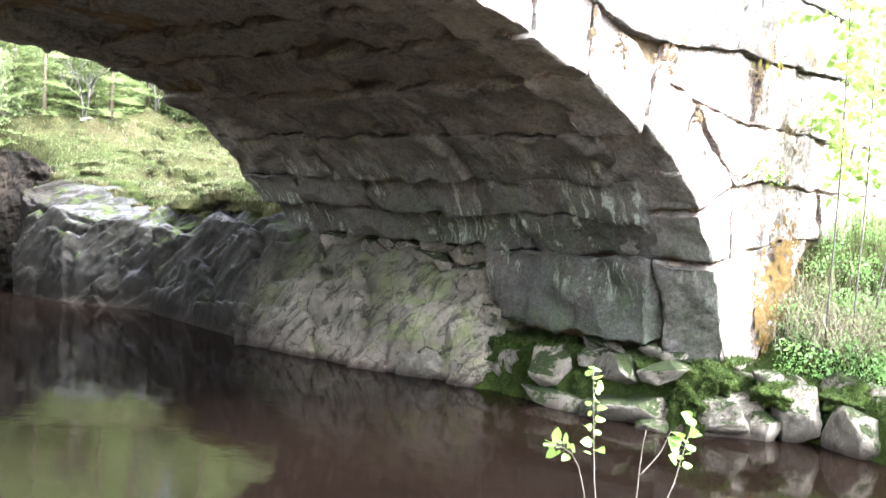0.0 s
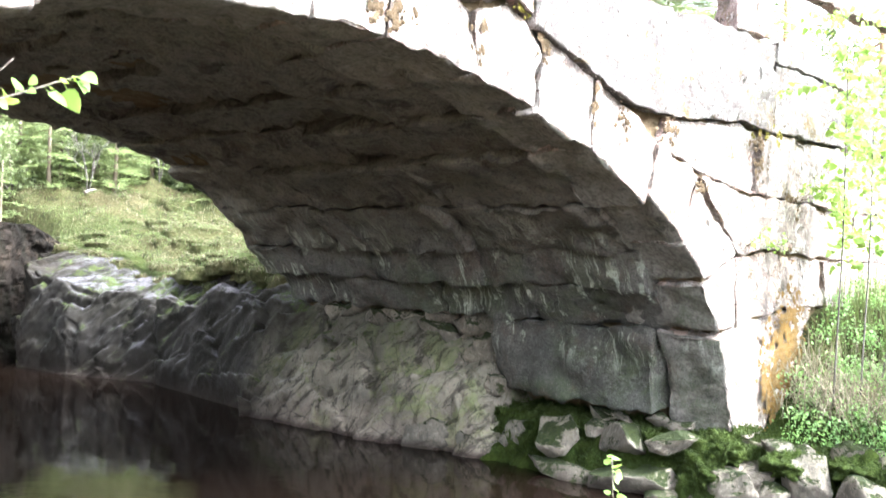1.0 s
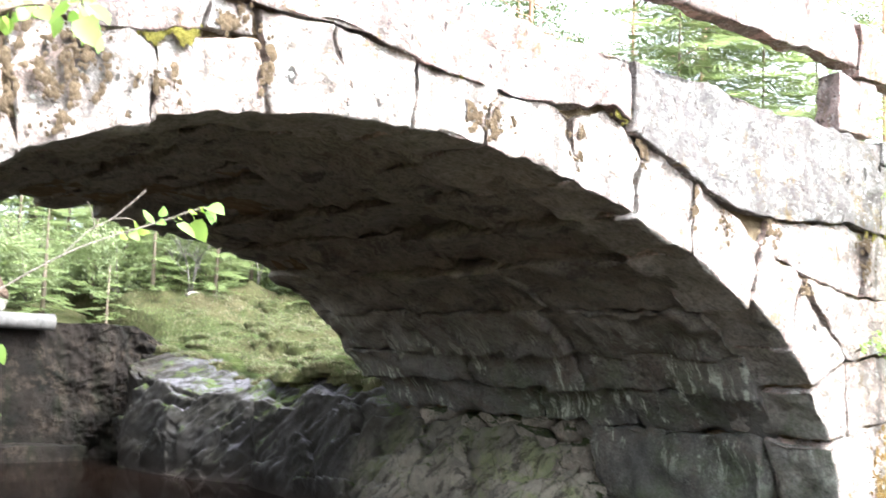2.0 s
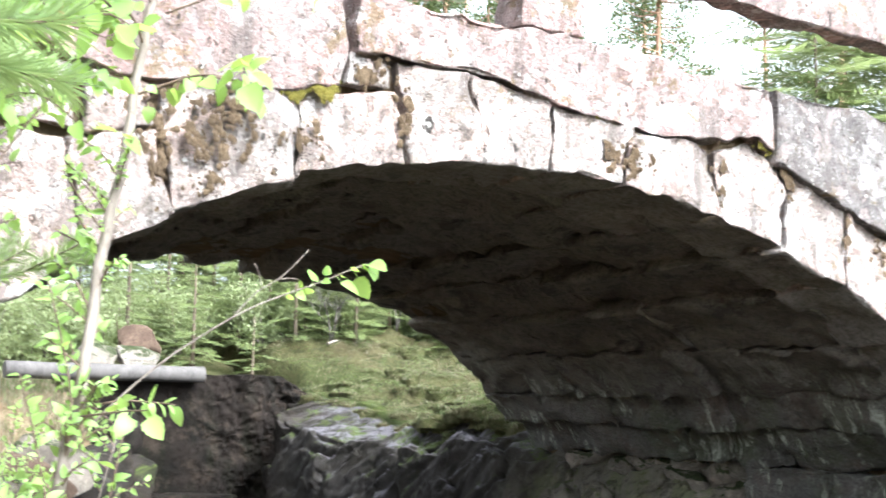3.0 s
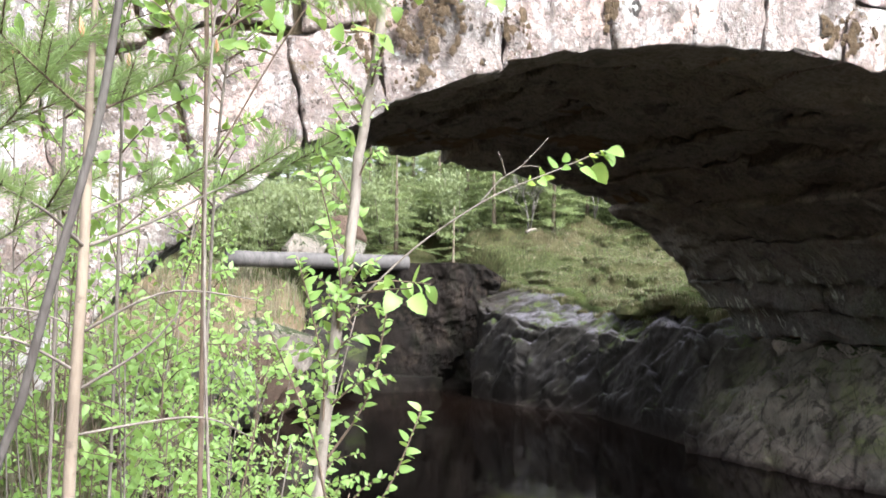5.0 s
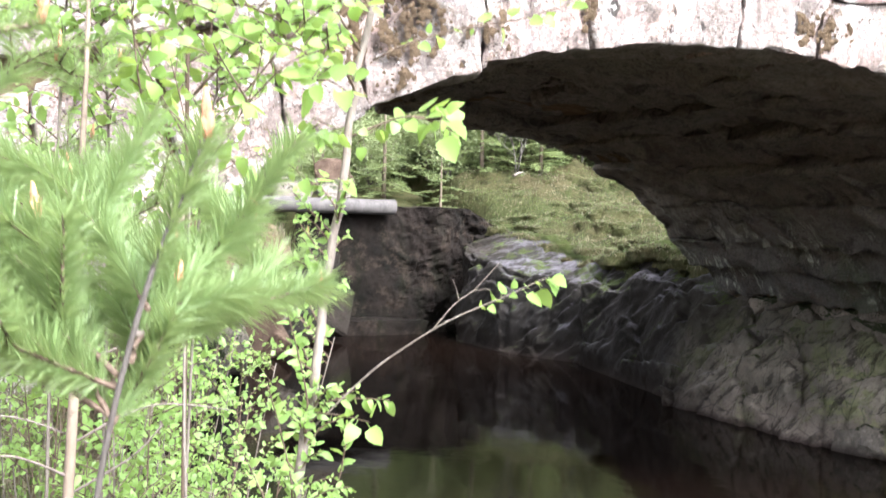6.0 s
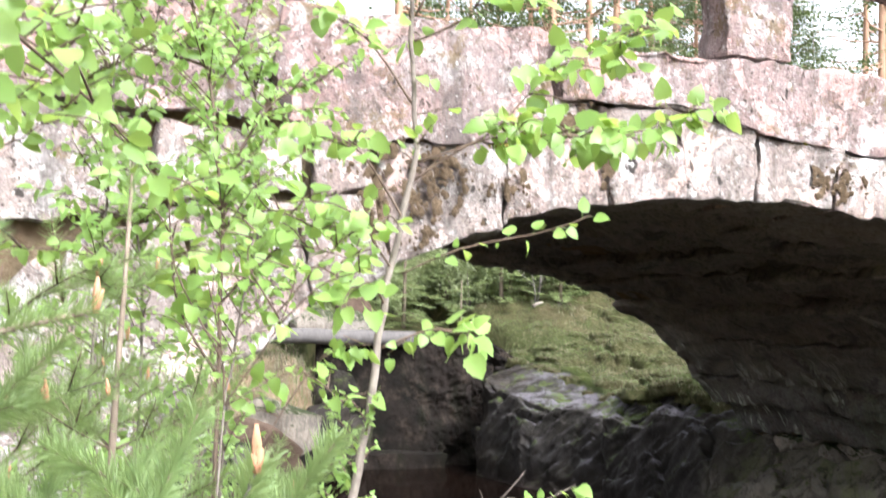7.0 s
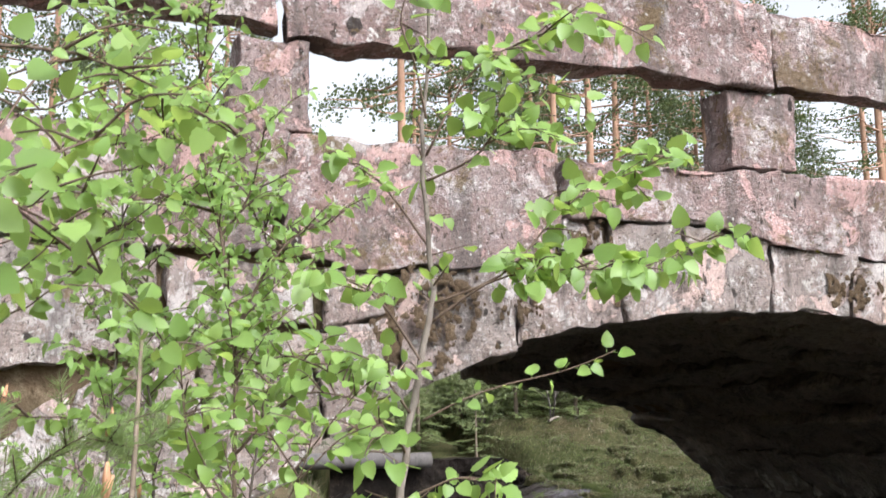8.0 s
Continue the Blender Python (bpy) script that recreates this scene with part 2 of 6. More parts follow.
def boulder_material(name):
    """Pale rough gneiss, black where wet, mossy on its upper sides."""
    n = Nodes(name)
    c = n.mix(n.ramp(n.noise(3, 7, 0.75, shift=True), 0.40, 0.60), (0.30, 0.252, 0.205), (0.15, 0.126, 0.102))
    c = n.mix(n.math("MULTIPLY", n.info.outputs["Random"], 0.5), c, (0.16, 0.145, 0.13))
    band = n.ramp(n.noise(11, 7, 0.78, stretch=(1.6, 0.8, 0.3), shift=True, warp=0.3), 0.50, 0.58)
    c = n.mix(n.math("MULTIPLY", band, 0.6), c, (0.085, 0.075, 0.062))
    chip = n.ramp(n.noise(16, 7, 0.8, shift=True), 0.55, 0.60)
    c = n.mix(n.math("MULTIPLY", chip, 0.6), c, (0.36, 0.31, 0.26))
    fleck = n.ramp(n.noise(70, 4, 0.75), 0.54, 0.62)
    c = n.mix(n.math("MULTIPLY", fleck, 0.45), c, (0.06, 0.055, 0.045))
    wet = n.ramp(n.math("ADD", n.place(2), n.math("MULTIPLY", n.noise(5, 4), 0.18)), 0.20, 0.10)
    c = n.mix(n.math("MULTIPLY", wet, 0.85), c, (0.05, 0.036, 0.030))
    rise = n.math("ADD", n.math("MULTIPLY", n.axis(2), 0.20), n.noise(4.5, 8, 0.8))
    c = n.mix(n.ramp(rise, 0.59, 0.64), c, n.mix(n.ramp(n.noise(50, 4, 0.8), 0.4, 0.6), (0.012, 0.018, 0.005), (0.034, 0.045, 0.010)))
    h = n.math("ADD", n.noise(9, 10, 0.78, stretch=(1.4, 0.8, 0.5)), n.math("MULTIPLY", n.noise(60, 5, 0.8), 0.4))
    n.bump(h, 1.0, 0.05)
    return n.done(c, 0.85, 0.25)


def moss_material(name, a, b):
    n = Nodes(name)
    c = n.mix(n.ramp(n.noise(6, 6, 0.7), 0.35, 0.65), a, b)
    c = n.mix(n.math("MULTIPLY", n.ramp(n.noise(40, 3, 0.7), 0.4, 0.7), 0.6), c, tuple(0.35 * v for v in a))
    n.bump(n.noise(60, 6, 0.8), 1.0, 0.03)
    return n.done(c, 0.95, 0.1)


def turf_material(name):
    n = Nodes(name)
    c = n.mix(n.ramp(n.noise(0.5, 5, 0.6), 0.35, 0.65), (0.048, 0.056, 0.018), (0.08, 0.064, 0.033))
    c = n.mix(n.ramp(n.noise(2.6, 6, 0.7), 0.45, 0.65), c, (0.05, 0.058, 0.02))
    c = n.mix(n.math("MULTIPLY", n.ramp(n.noise(18, 5, 0.75), 0.5, 0.7), 0.6), c, (0.16, 0.125, 0.075))
    c = n.mix(n.math("MULTIPLY", n.ramp(n.noise(4.2, 6, 0.75, warp=0.5), 0.52, 0.60), 0.7), c, (0.022, 0.026, 0.010))
    n.bump(n.noise(25, 8, 0.75), 1.0, 0.08)
    return n.done(c, 0.95, 0.1)


def earth_material(name):
    n = Nodes(name)
    c = n.mix(n.ramp(n.noise(1.4, 6, 0.65), 0.35, 0.65), (0.20, 0.135, 0.085), (0.10, 0.085, 0.05))
    c = n.mix(n.ramp(n.noise(9, 6, 0.7), 0.5, 0.7), c, (0.27, 0.21, 0.14))
    n.bump(n.noise(22, 8, 0.75), 1.0, 0.06)
    return n.done(c, 0.95, 0.1)


def leaf_material(name, a, b, through, shine=0.45, patch=0.0):
    """Thin leaves: a diffuse and glossy face, with light passing through."""
    n = Nodes(name)
    pick = n.math("FRACT", n.math("ADD", n.geo.outputs["Random Per Island"], n.info.outputs["Random"]))
    c = n.mix(pick, a, b)
    c = n.mix(n.math("MULTIPLY", n.ramp(n.noise(45, 3, 0.6), 0.45, 0.7), 0.25), c, tuple(0.6 * v for v in a))
    c = n.mix(n.math("MULTIPLY", n.ramp(n.noise(1.1, 4, 0.65), 0.48, 0.66), patch), c, tuple(0.45 * v for v in a))
    n.done(c, shine, 0.4)
    tl = n.t.nodes.new("ShaderNodeBsdfTranslucent")
    n.link(n.mix(pick, through, tuple(0.8 * v for v in through)), tl.inputs["Color"])
    add = n.t.nodes.new("ShaderNodeMixShader")
    add.inputs[0].default_value = 0.42
    n.link(n.bsdf.outputs[0], add.inputs[1])
    n.link(tl.outputs[0], add.inputs[2])
    out = n.t.nodes["Material Output"]
    n.link(add.outputs[0], out.inputs["Surface"])
    return n.mat


def bark_material(name, a, b, scale=30):
    n = Nodes(name)
    c = n.mix(n.ramp(n.noise(scale, 5, 0.7, stretch=(1, 1, 0.35)), 0.35, 0.65), a, b)
    c = n.mix(n.math("MULTIPLY", n.ramp(n.noise(scale * 2.5, 3), 0.6, 0.7), 0.5), c, tuple(0.3 * v for v in a))
    n.bump(n.noise(scale * 2, 5, 0.7, stretch=(1, 1, 0.4)), 0.6, 0.01)
    return n.done(c, 0.85, 0.2)


def pine_trunk_material(name):
    """Grey-brown plates low on the trunk, red flaking bark above."""
    n = Nodes(name)
    red = n.mix(n.ramp(n.noise(5, 5, 0.7, stretch=(1, 1, 0.35)), 0.35, 0.65), (0.25, 0.14, 0.09), (0.33, 0.21, 0.145))
    low = n.mix(n.ramp(n.noise(14, 5, 0.75, stretch=(1, 1, 0.3)), 0.40, 0.60), (0.05, 0.042, 0.035), (0.12, 0.10, 0.08))
    c = n.mix(n.ramp(n.math("ADD", n.place(2), n.math("MULTIPLY", n.noise(1.2, 4), 2.0)), 6.0, 9.0), low, red)
    n.bump(n.noise(16, 5, 0.7, stretch=(1, 1, 0.4)), 0.6, 0.02)
    return n.done(c, 0.85, 0.2)


def water_material(name):
    n = Nodes(name)
    h = n.math("ADD", n.noise(1.7, 2, 0.5, stretch=(1, 0.6, 1)), n.math("MULTIPLY", n.noise(11, 3, 0.6), 0.16))
    n.bump(h, 0.10, 0.05)
    c = n.mix(n.ramp(n.noise(0.7, 3, 0.5), 0.3, 0.7), (0.0035, 0.0022, 0.0016), (0.0055, 0.0032, 0.0024))
    n.done(c, 0.05, 0.15)
    n.bsdf.inputs["IOR"].default_value = 1.33
    return n.mat


def concrete_material(name):
    n = Nodes(name)
    # near-black base: the wall's shade is put into its colour, under the stains
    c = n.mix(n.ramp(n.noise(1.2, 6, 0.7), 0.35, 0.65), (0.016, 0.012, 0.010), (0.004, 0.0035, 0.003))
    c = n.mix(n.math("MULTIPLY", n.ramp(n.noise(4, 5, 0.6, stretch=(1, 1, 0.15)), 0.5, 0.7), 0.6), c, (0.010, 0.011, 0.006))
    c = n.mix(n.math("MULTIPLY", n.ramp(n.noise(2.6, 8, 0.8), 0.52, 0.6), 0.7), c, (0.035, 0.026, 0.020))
    n.bump(n.noise(14, 9, 0.75), 1.0, 0.05)
    return n.done(c, 0.95, 0.08)


M_FACE = granite_material("pink_granite", (0.45, 0.328, 0.288), (0.385, 0.332, 0.302), (0.61, 0.565, 0.54))
M_PARAPET = granite_material("lichened_granite", (0.395, 0.252, 0.228), (0.325, 0.255, 0.24), (0.58, 0.515, 0.495), 0.14)
M_COPING = granite_material("weathered_granite", (0.20, 0.165, 0.155), (0.165, 0.15, 0.147), (0.36, 0.34, 0.33), 0.14)
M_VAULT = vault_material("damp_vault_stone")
M_SOFFIT = vault_material("grey_soffit_stone", 0.75)
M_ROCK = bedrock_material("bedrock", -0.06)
M_STONE = boulder_material("mossy_boulder")
M_MOSS = moss_material("green_moss", (0.022, 0.036, 0.007), (0.055, 0.075, 0.015))
M_MOSS_TIP = leaf_material("moss_tip", (0.024, 0.040, 0.007), (0.068, 0.092, 0.019), (0.07, 0.10, 0.018), 0.8)
M_MOSS_DRY = moss_material("brown_moss", (0.10, 0.07, 0.045), (0.19, 0.135, 0.085))
M_MOSS_YELLOW = moss_material("olive_moss", (0.13, 0.115, 0.025), (0.26, 0.22, 0.05))
M_LICHEN = moss_material("orange_lichen", (0.26, 0.155, 0.05), (0.17, 0.115, 0.055))
M_TURF = turf_material("turf")
M_EARTH = earth_material("earth_and_litter")
M_RUST = moss_material("rusty_stone", (0.085, 0.056, 0.042), (0.14, 0.098, 0.072))
M_CORE = earth_material("mortar_and_rubble")
M_WATER = water_material("peat_brown_water")
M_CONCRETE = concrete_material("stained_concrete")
M_BIRCH = leaf_material("birch_leaf", (0.115, 0.20, 0.045), (0.235, 0.35, 0.095), (0.48, 0.635, 0.135))
M_WILLOW = leaf_material("willow_leaf", (0.115, 0.20, 0.05), (0.23, 0.345, 0.105), (0.46, 0.625, 0.145))
M_HERB = leaf_material("herb_leaf", (0.12, 0.23, 0.075), (0.22, 0.36, 0.135), (0.37, 0.58, 0.17))
M_NEEDLE = leaf_material("pine_needle", (0.115, 0.175, 0.068), (0.23, 0.30, 0.125), (0.38, 0.48, 0.17), 0.4)
M_FAR_LEAF = leaf_material("far_leaf", (0.13, 0.155, 0.075), (0.24, 0.27, 0.14), (0.40, 0.45, 0.20), 0.6, 0.6)
M_FAR_NEEDLE = leaf_material("far_needle", (0.095, 0.13, 0.06), (0.20, 0.245, 0.115), (0.34, 0.40, 0.16), 0.6, 0.6)
M_PINE_CROWN = leaf_material("pine_crown", (0.045, 0.065, 0.025), (0.10, 0.125, 0.05), (0.14, 0.18, 0.06), 0.6, 0.4)
M_GRASS = leaf_material("grass_blade", (0.078, 0.11, 0.036), (0.145, 0.163, 0.07), (0.195, 0.23, 0.078), 0.6, 0.75)
M_STRAW = leaf_material("dead_grass", (0.27, 0.235, 0.165), (0.19, 0.165, 0.12), (0.23, 0.20, 0.12), 0.7)
M_BARK = bark_material("grey_bark", (0.105, 0.085, 0.072), (0.20, 0.17, 0.145))
M_DEADWOOD = bark_material("dead_wood", (0.06, 0.05, 0.045), (0.095, 0.085, 0.075))
M_TWIG = bark_material("brown_twig", (0.085, 0.058, 0.042), (0.145, 0.105, 0.078), 60)
M_PINE_BARK = bark_material("pine_bark", (0.115, 0.088, 0.067), (0.205, 0.16, 0.122), 14)
M_PINE_RED = pine_trunk_material("red_pine_bark")
M_CANDLE = bark_material("pine_shoot", (0.34, 0.165, 0.09), (0.44, 0.25, 0.15), 80)
M_PIPE = bark_material("weathered_pipe", (0.058, 0.052, 0.05), (0.10, 0.09, 0.085), 10)

# ---- builders ----
def part(name, mesh, material, parent=None, label=""):
    """One mesh object under a thing; mesh is a bmesh or a Mesh."""
    if isinstance(mesh, bmesh.types.BMesh):
        data = bpy.data.meshes.new(name)
        mesh.to_mesh(data)
        mesh.free()
    else:
        data = mesh
    for m in material if isinstance(material, (list, tuple)) else (material,):
        if m.name not in data.materials:
            data.materials.append(m)
    ob = new(name, data)
    if parent:
        ob.parent = parent
    if label:
        tagged(ob, label)
    return ob


def thing(name, label, category, place=(0, 0, 0), group="", kind=""):
    ob = new(name)
    ob.location = place
    ob.empty_display_size = 0.2
    return tagged(ob, label, category, group, kind)


def smooth(a, b, v):
    t = max(0.0, min(1.0, (v - a) / (b - a)))
    return t * t * (3 - 2 * t)


def along(line, f):
    """The point at the fraction f of a polyline's length."""
    if len(line) == 1:
        return Vector(line[0])
    pts = [Vector(p) for p in line]
    steps = [(b - a).length for a, b in zip(pts, pts[1:])]
    d = f * sum(steps)
    for a, b, s in zip(pts, pts[1:], steps):
        if d <= s or b is pts[-1]:
            return a.lerp(b, d / s if s else 0)
        d -= s


def fbm(p, octaves=4):
    return noise.fractal(p, 1.0, 2.0, octaves, noise_basis="PERLIN_ORIGINAL")


def block(inner, outer, y0, y1, seed=0, rnd=0.010, rough=0.03, step=0.06, gap=0.006, two=False, wob=1.0):
    """A hewn stone between two lines of the x-z plane (inner and outer) and the depths y0 to y1, with rounded
    arrises and an uneven face. two: the inner side takes the second material."""
    lu = max((along(inner, 1) - along(inner, 0)).length, (along(outer, 1) - along(outer, 0)).length, 0.05)
    lv = max(((along(outer, f) - along(inner, f)).length for f in (0, 0.5, 1)))
    lw = y1 - y0
    size = (lu, lv, lw)
    lines = []
    for s in size:
        c = max(2, min(56, round(s / step)))
        inner_cuts = [0.016 + (s - gap - 0.032) * i / c for i in range(c + 1)]
        lines.append([0.0, 0.006, *inner_cuts, s - gap - 0.006, s - gap])
    cuts = [len(l) - 1 for l in lines]
    keep, verts, kinds, faces, mats = {}, [], [], [], []
    off = Vector((seed * 7.31, seed * 3.17, seed * 1.93))

    def key_edge(key):
        return [n in (0, c) for n, c in zip(key, cuts)]

    def vert(i, j, k):
        key = (i, j, k)
        if key in keep:
            return keep[key]
        m = [l[n] - (s - gap) / 2 for n, l, s in zip(key, lines, size)]
        lim = [max((s - gap) / 2 - rnd, 0.001) for s in size]
        core = [max(-l, min(l, v)) for v, l in zip(m, lim)]
        d = Vector([a - b for a, b in zip(m, core)])
        if d.length > 1e-6:
            d.normalize()
            m = [c + rnd * e for c, e in zip(core, d)]
        u, v, w = (a / s + 0.5 for a, s in zip(m, size))
        a, b = along(inner, u), along(outer, u)
        p = a.lerp(b, v)
        q = Vector((p.x, y0 + w * lw, p.y))
        sway = Vector((p.x, q.y * 0.6, p.y))
        q.x += wob * (0.035 * fbm(sway * 2.1, 2) + 0.022 * fbm(sway * 6.5, 3))
        q.z += wob * (0.030 * fbm(sway * 1.9 + Vector((9, 0, 0)), 2) + 0.022 * fbm(sway * 6.1 + Vector((9, 3, 0)), 3))
        side = b - a
        side.normalize()
        flow = Vector((side.y, -side.x))
        n = Vector((d.x * flow.x + d.y * side.x, d.z, d.x * flow.y + d.y * side.y))
        r = fbm(q * 2.3 + off) * 1.1 + fbm(q * 6 + off, 4) * 0.7 - 0.6 * abs(fbm(q * 3.7 - off, 3)) + 0.25 * fbm(q * 17 + off, 2)
        sides = sum(1 for a in key_edge(key) if a)
        if sides > 1:
            r -= 0.5 * max(0.0, fbm(q * 4.3 + off, 3))
        q += n * (r * rough)
        keep[key] = len(verts)
        verts.append(q)
        return keep[key]

    def sheet(axis, at, flip):
        o = [x for x in range(3) if x != axis]
        for i in range(cuts[o[0]]):
            for j in range(cuts[o[1]]):
                quad = []
                for di, dj in ((0, 0), (1, 0), (1, 1), (0, 1)):
                    key = [0, 0, 0]
                    key[axis], key[o[0]], key[o[1]] = at, i + di, j + dj
                    quad.append(vert(*key))
                faces.append(quad[::-1] if flip else quad)
                mats.append(1 if two and axis == 1 and at == 0 else 0)

    for axis, at, flip in ((0, 0, True), (0, cuts[0], False), (1, 0, False), (1, cuts[1], True), (2, 0, True), (2, cuts[2], False)):
        sheet(axis, at, flip)
    me = bpy.data.meshes.new("stone")
    me.from_pydata(verts, [], faces)
    me.polygons.foreach_set("use_smooth", [True] * len(faces))
    if two:
        me.polygons.foreach_set("material_index", mats)
    bm = bmesh.new()
    bm.from_mesh(me)
    bmesh.ops.recalc_face_normals(bm, faces=bm.faces)
    bm.to_mesh(me)
    bm.free()
    return me


# ---- the stone bridge: face in the plane y = 0, vault along y ----
WIDTH = 5.9
CROWN_X, CROWN_Z = 3.5, 3.2


def vault_z(x):
    """Height of the vault over the water at x."""
    d = x - CROWN_X
    a, b = (4.85, 3.1) if d > 0 else (4.0, 3.2)
    return CROWN_Z - b * (1 - math.sqrt(max(0.0, 1 - (d / a) ** 2)))


def vault_line(x0, x1, n=4):
    return [(x0 + (x1 - x0) * i / n, vault_z(x0 + (x1 - x0) * i / n)) for i in range(n + 1)]


bridge = thing("stone_bridge", "old arched granite bridge of large hewn blocks over dark water", "bridge", kind="structure")
rng = random.Random(5)


def stone(name, inner, outer, y0, y1, mats, seed, label="", parent=bridge, **kw):
    return part(name, block(inner, outer, y0, y1, seed, two=isinstance(mats, list), **kw), mats, parent, label)


# arch ring: joints on the vault line, and the upper edge of each stone
RING = [
    (-0.45, 0.10, [(-0.7, 2.3), (-0.1, 2.75)]),
    (0.10, 0.60, [(-0.08, 2.75), (0.40, 2.95)]),
    (0.60, 1.01, [(0.42, 3.0), (0.93, 3.04)]),
    (1.01, 1.39, [(0.93, 3.04), (1.29, 3.1)]),
    (1.39, 1.98, [(1.29, 3.32), (1.97, 3.42)]),
    (1.98, 2.61, [(1.97, 3.42), (2.52, 3.47)]),
    (2.61, 3.06, [(2.52, 3.66), (2.99, 3.67)]),
    (3.06, 3.52, [(2.99, 3.67), (3.52, 3.63)]),
    (3.52, 4.03, [(3.52, 3.63), (4.13, 3.55)]),
    (4.03, 4.84, [(4.13, 3.54), (4.80, 3.52)]),
    (4.84, 5.44, [(4.82, 3.53), (5.15, 3.62), (5.50, 3.48)]),
    (5.44, 6.08, [(5.52, 3.46), (6.10, 3.28)]),
    (6.08, 6.78, [(6.10, 3.28), (6.45, 3.16), (6.90, 2.90)]),
    (6.78, 7.31, [(6.90, 2.88), (7.48, 2.72)]),
    (7.31, 7.63, [(7.48, 2.70), (8.14, 2.08)]),
    (7.63, 7.92, [(8.14, 2.06), (8.22, 1.43)]),
    (7.92, 8.22, [(8.64, 1.53), (9.55, 1.62), (9.05, 0.47)]),
]
RECESS = {13: 0.10, 14: 0.10, 15: 0.05}  # stones set higher or lower than the curve
for i, (x0, x1, top) in enumerate(RING):
    last = i == len(RING) - 1
    inner = [(7.92, vault_z(7.92)), (8.07, 0.92), (8.22, 0.48)] if last else vault_line(x0, x1)
    inner = [(x, z + RECESS.get(i, 0.0)) for x, z in inner]
    stone("voussoir", inner, top, 0.0 + rng.uniform(-0.02, 0.02), rng.uniform(0.55, 1.0) if not last else 0.62,
          [M_FACE, M_SOFFIT], i, rough=0.035 if last else 0.032, gap=0.018)
stone("stone_block", [(2.25, 3.49), (2.50, 3.49)], [(2.25, 3.65), (2.49, 3.655)], 0.01, 0.4, M_FACE, 40)

# courses right and left of the arch ring
COURSES = [
    ([(6.95, 2.89), (7.6, 2.72), (8.42, 2.6)], [(7.03, 3.09), (8.19, 3.2), (8.55, 3.16)]),
    ([(8.44, 2.6), (10.2, 2.58)], [(8.58, 3.15), (10.2, 3.18)]),
    ([(10.22, 2.58), (12.2, 2.56)], [(10.22, 3.18), (12.2, 3.2)]),
    ([(8.17, 2.08), (8.79, 2.13), (9.2, 2.11)], [(7.52, 2.70), (8.42, 2.58), (9.2, 2.56)]),
    ([(9.22, 2.11), (10.5, 2.07)], [(9.22, 2.56), (10.5, 2.56)]),
    ([(10.52, 2.07), (12.2, 2.07)], [(10.52, 2.56), (12.2, 2.55)]),
    ([(8.25, 1.43), (8.64, 1.55), (8.88, 1.58)], [(8.18, 2.05), (8.79, 2.11), (8.95, 2.1)]),
    ([(8.9, 1.58), (9.9, 1.64)], [(8.97, 2.1), (9.8, 2.08)]),
    ([(9.92, 1.5), (12.2, 1.5)], [(9.82, 2.06), (12.2, 2.06)]),
    ([(9.4, 0.6), (12.2, 0.6)], [(9.75, 1.48), (12.2, 1.48)]),
    ([(0.32, 3.03), (0.95, 3.06)], [(0.3, 3.34), (0.94, 3.33)]),
    ([(0.97, 3.06), (1.27, 3.12)], [(0.96, 3.33), (1.27, 3.31)]),
    ([(-0.7, 2.75), (0.3, 2.95)], [(-0.7, 3.36), (0.27, 3.33)]),
    ([(-2.6, 2.3), (-0.72, 2.3)], [(-2.6, 3.36), (-0.72, 3.36)]),
    ([(-2.6, 0.0), (-0.55, 0.0)], [(-2.6, 2.28), (-0.72, 2.28)]),
]
for i, (low, high) in enumerate(COURSES):
    stone("stone_block", low, high, rng.uniform(-0.02, 0.03), 0.55, M_FACE, 60 + i)

# edge course under the parapet, with its wavy lower bed
EDGE = [
    ([(-2.6, 3.40), (-0.13, 3.41), (0.26, 3.37), (0.78, 3.42)], [(-2.6, 3.93), (0.78, 3.94)]),
    ([(0.80, 3.42), (0.94, 3.36), (1.15, 3.33), (1.78, 3.40), (2.205, 3.49)], [(0.80, 3.94), (2.20, 3.97)]),
    ([(2.265, 3.66), (3.05, 3.685), (3.43, 3.65), (3.86, 3.57), (4.4, 3.54), (5.16, 3.65), (5.33, 3.6)], [(2.26, 3.97), (5.33, 4.0)]),
    ([(5.36, 3.55), (5.64, 3.43), (6.1, 3.3), (6.45, 3.19), (7.02, 3.12), (8.19, 3.23), (8.66, 3.19)], [(5.36, 4.0), (8.66, 3.94)]),
    ([(8.7, 3.2), (12.2, 3.22)], [(8.7, 3.80), (10.1, 3.72), (12.2, 3.72)]),
    ([(8.7, 3.84), (10.1, 3.76), (12.2, 3.76)], [(8.7, 4.0), (12.2, 4.0)]),
]
for i, (low, high) in enumerate(EDGE):
    low = [(x, z - 0.028) for x, z in low]
    stone("coping_stone", low, high, -0.03 + rng.uniform(-0.015, 0.015), 0.5, M_PARAPET if i < 3 else M_COPING, 90 + i, rough=0.028)

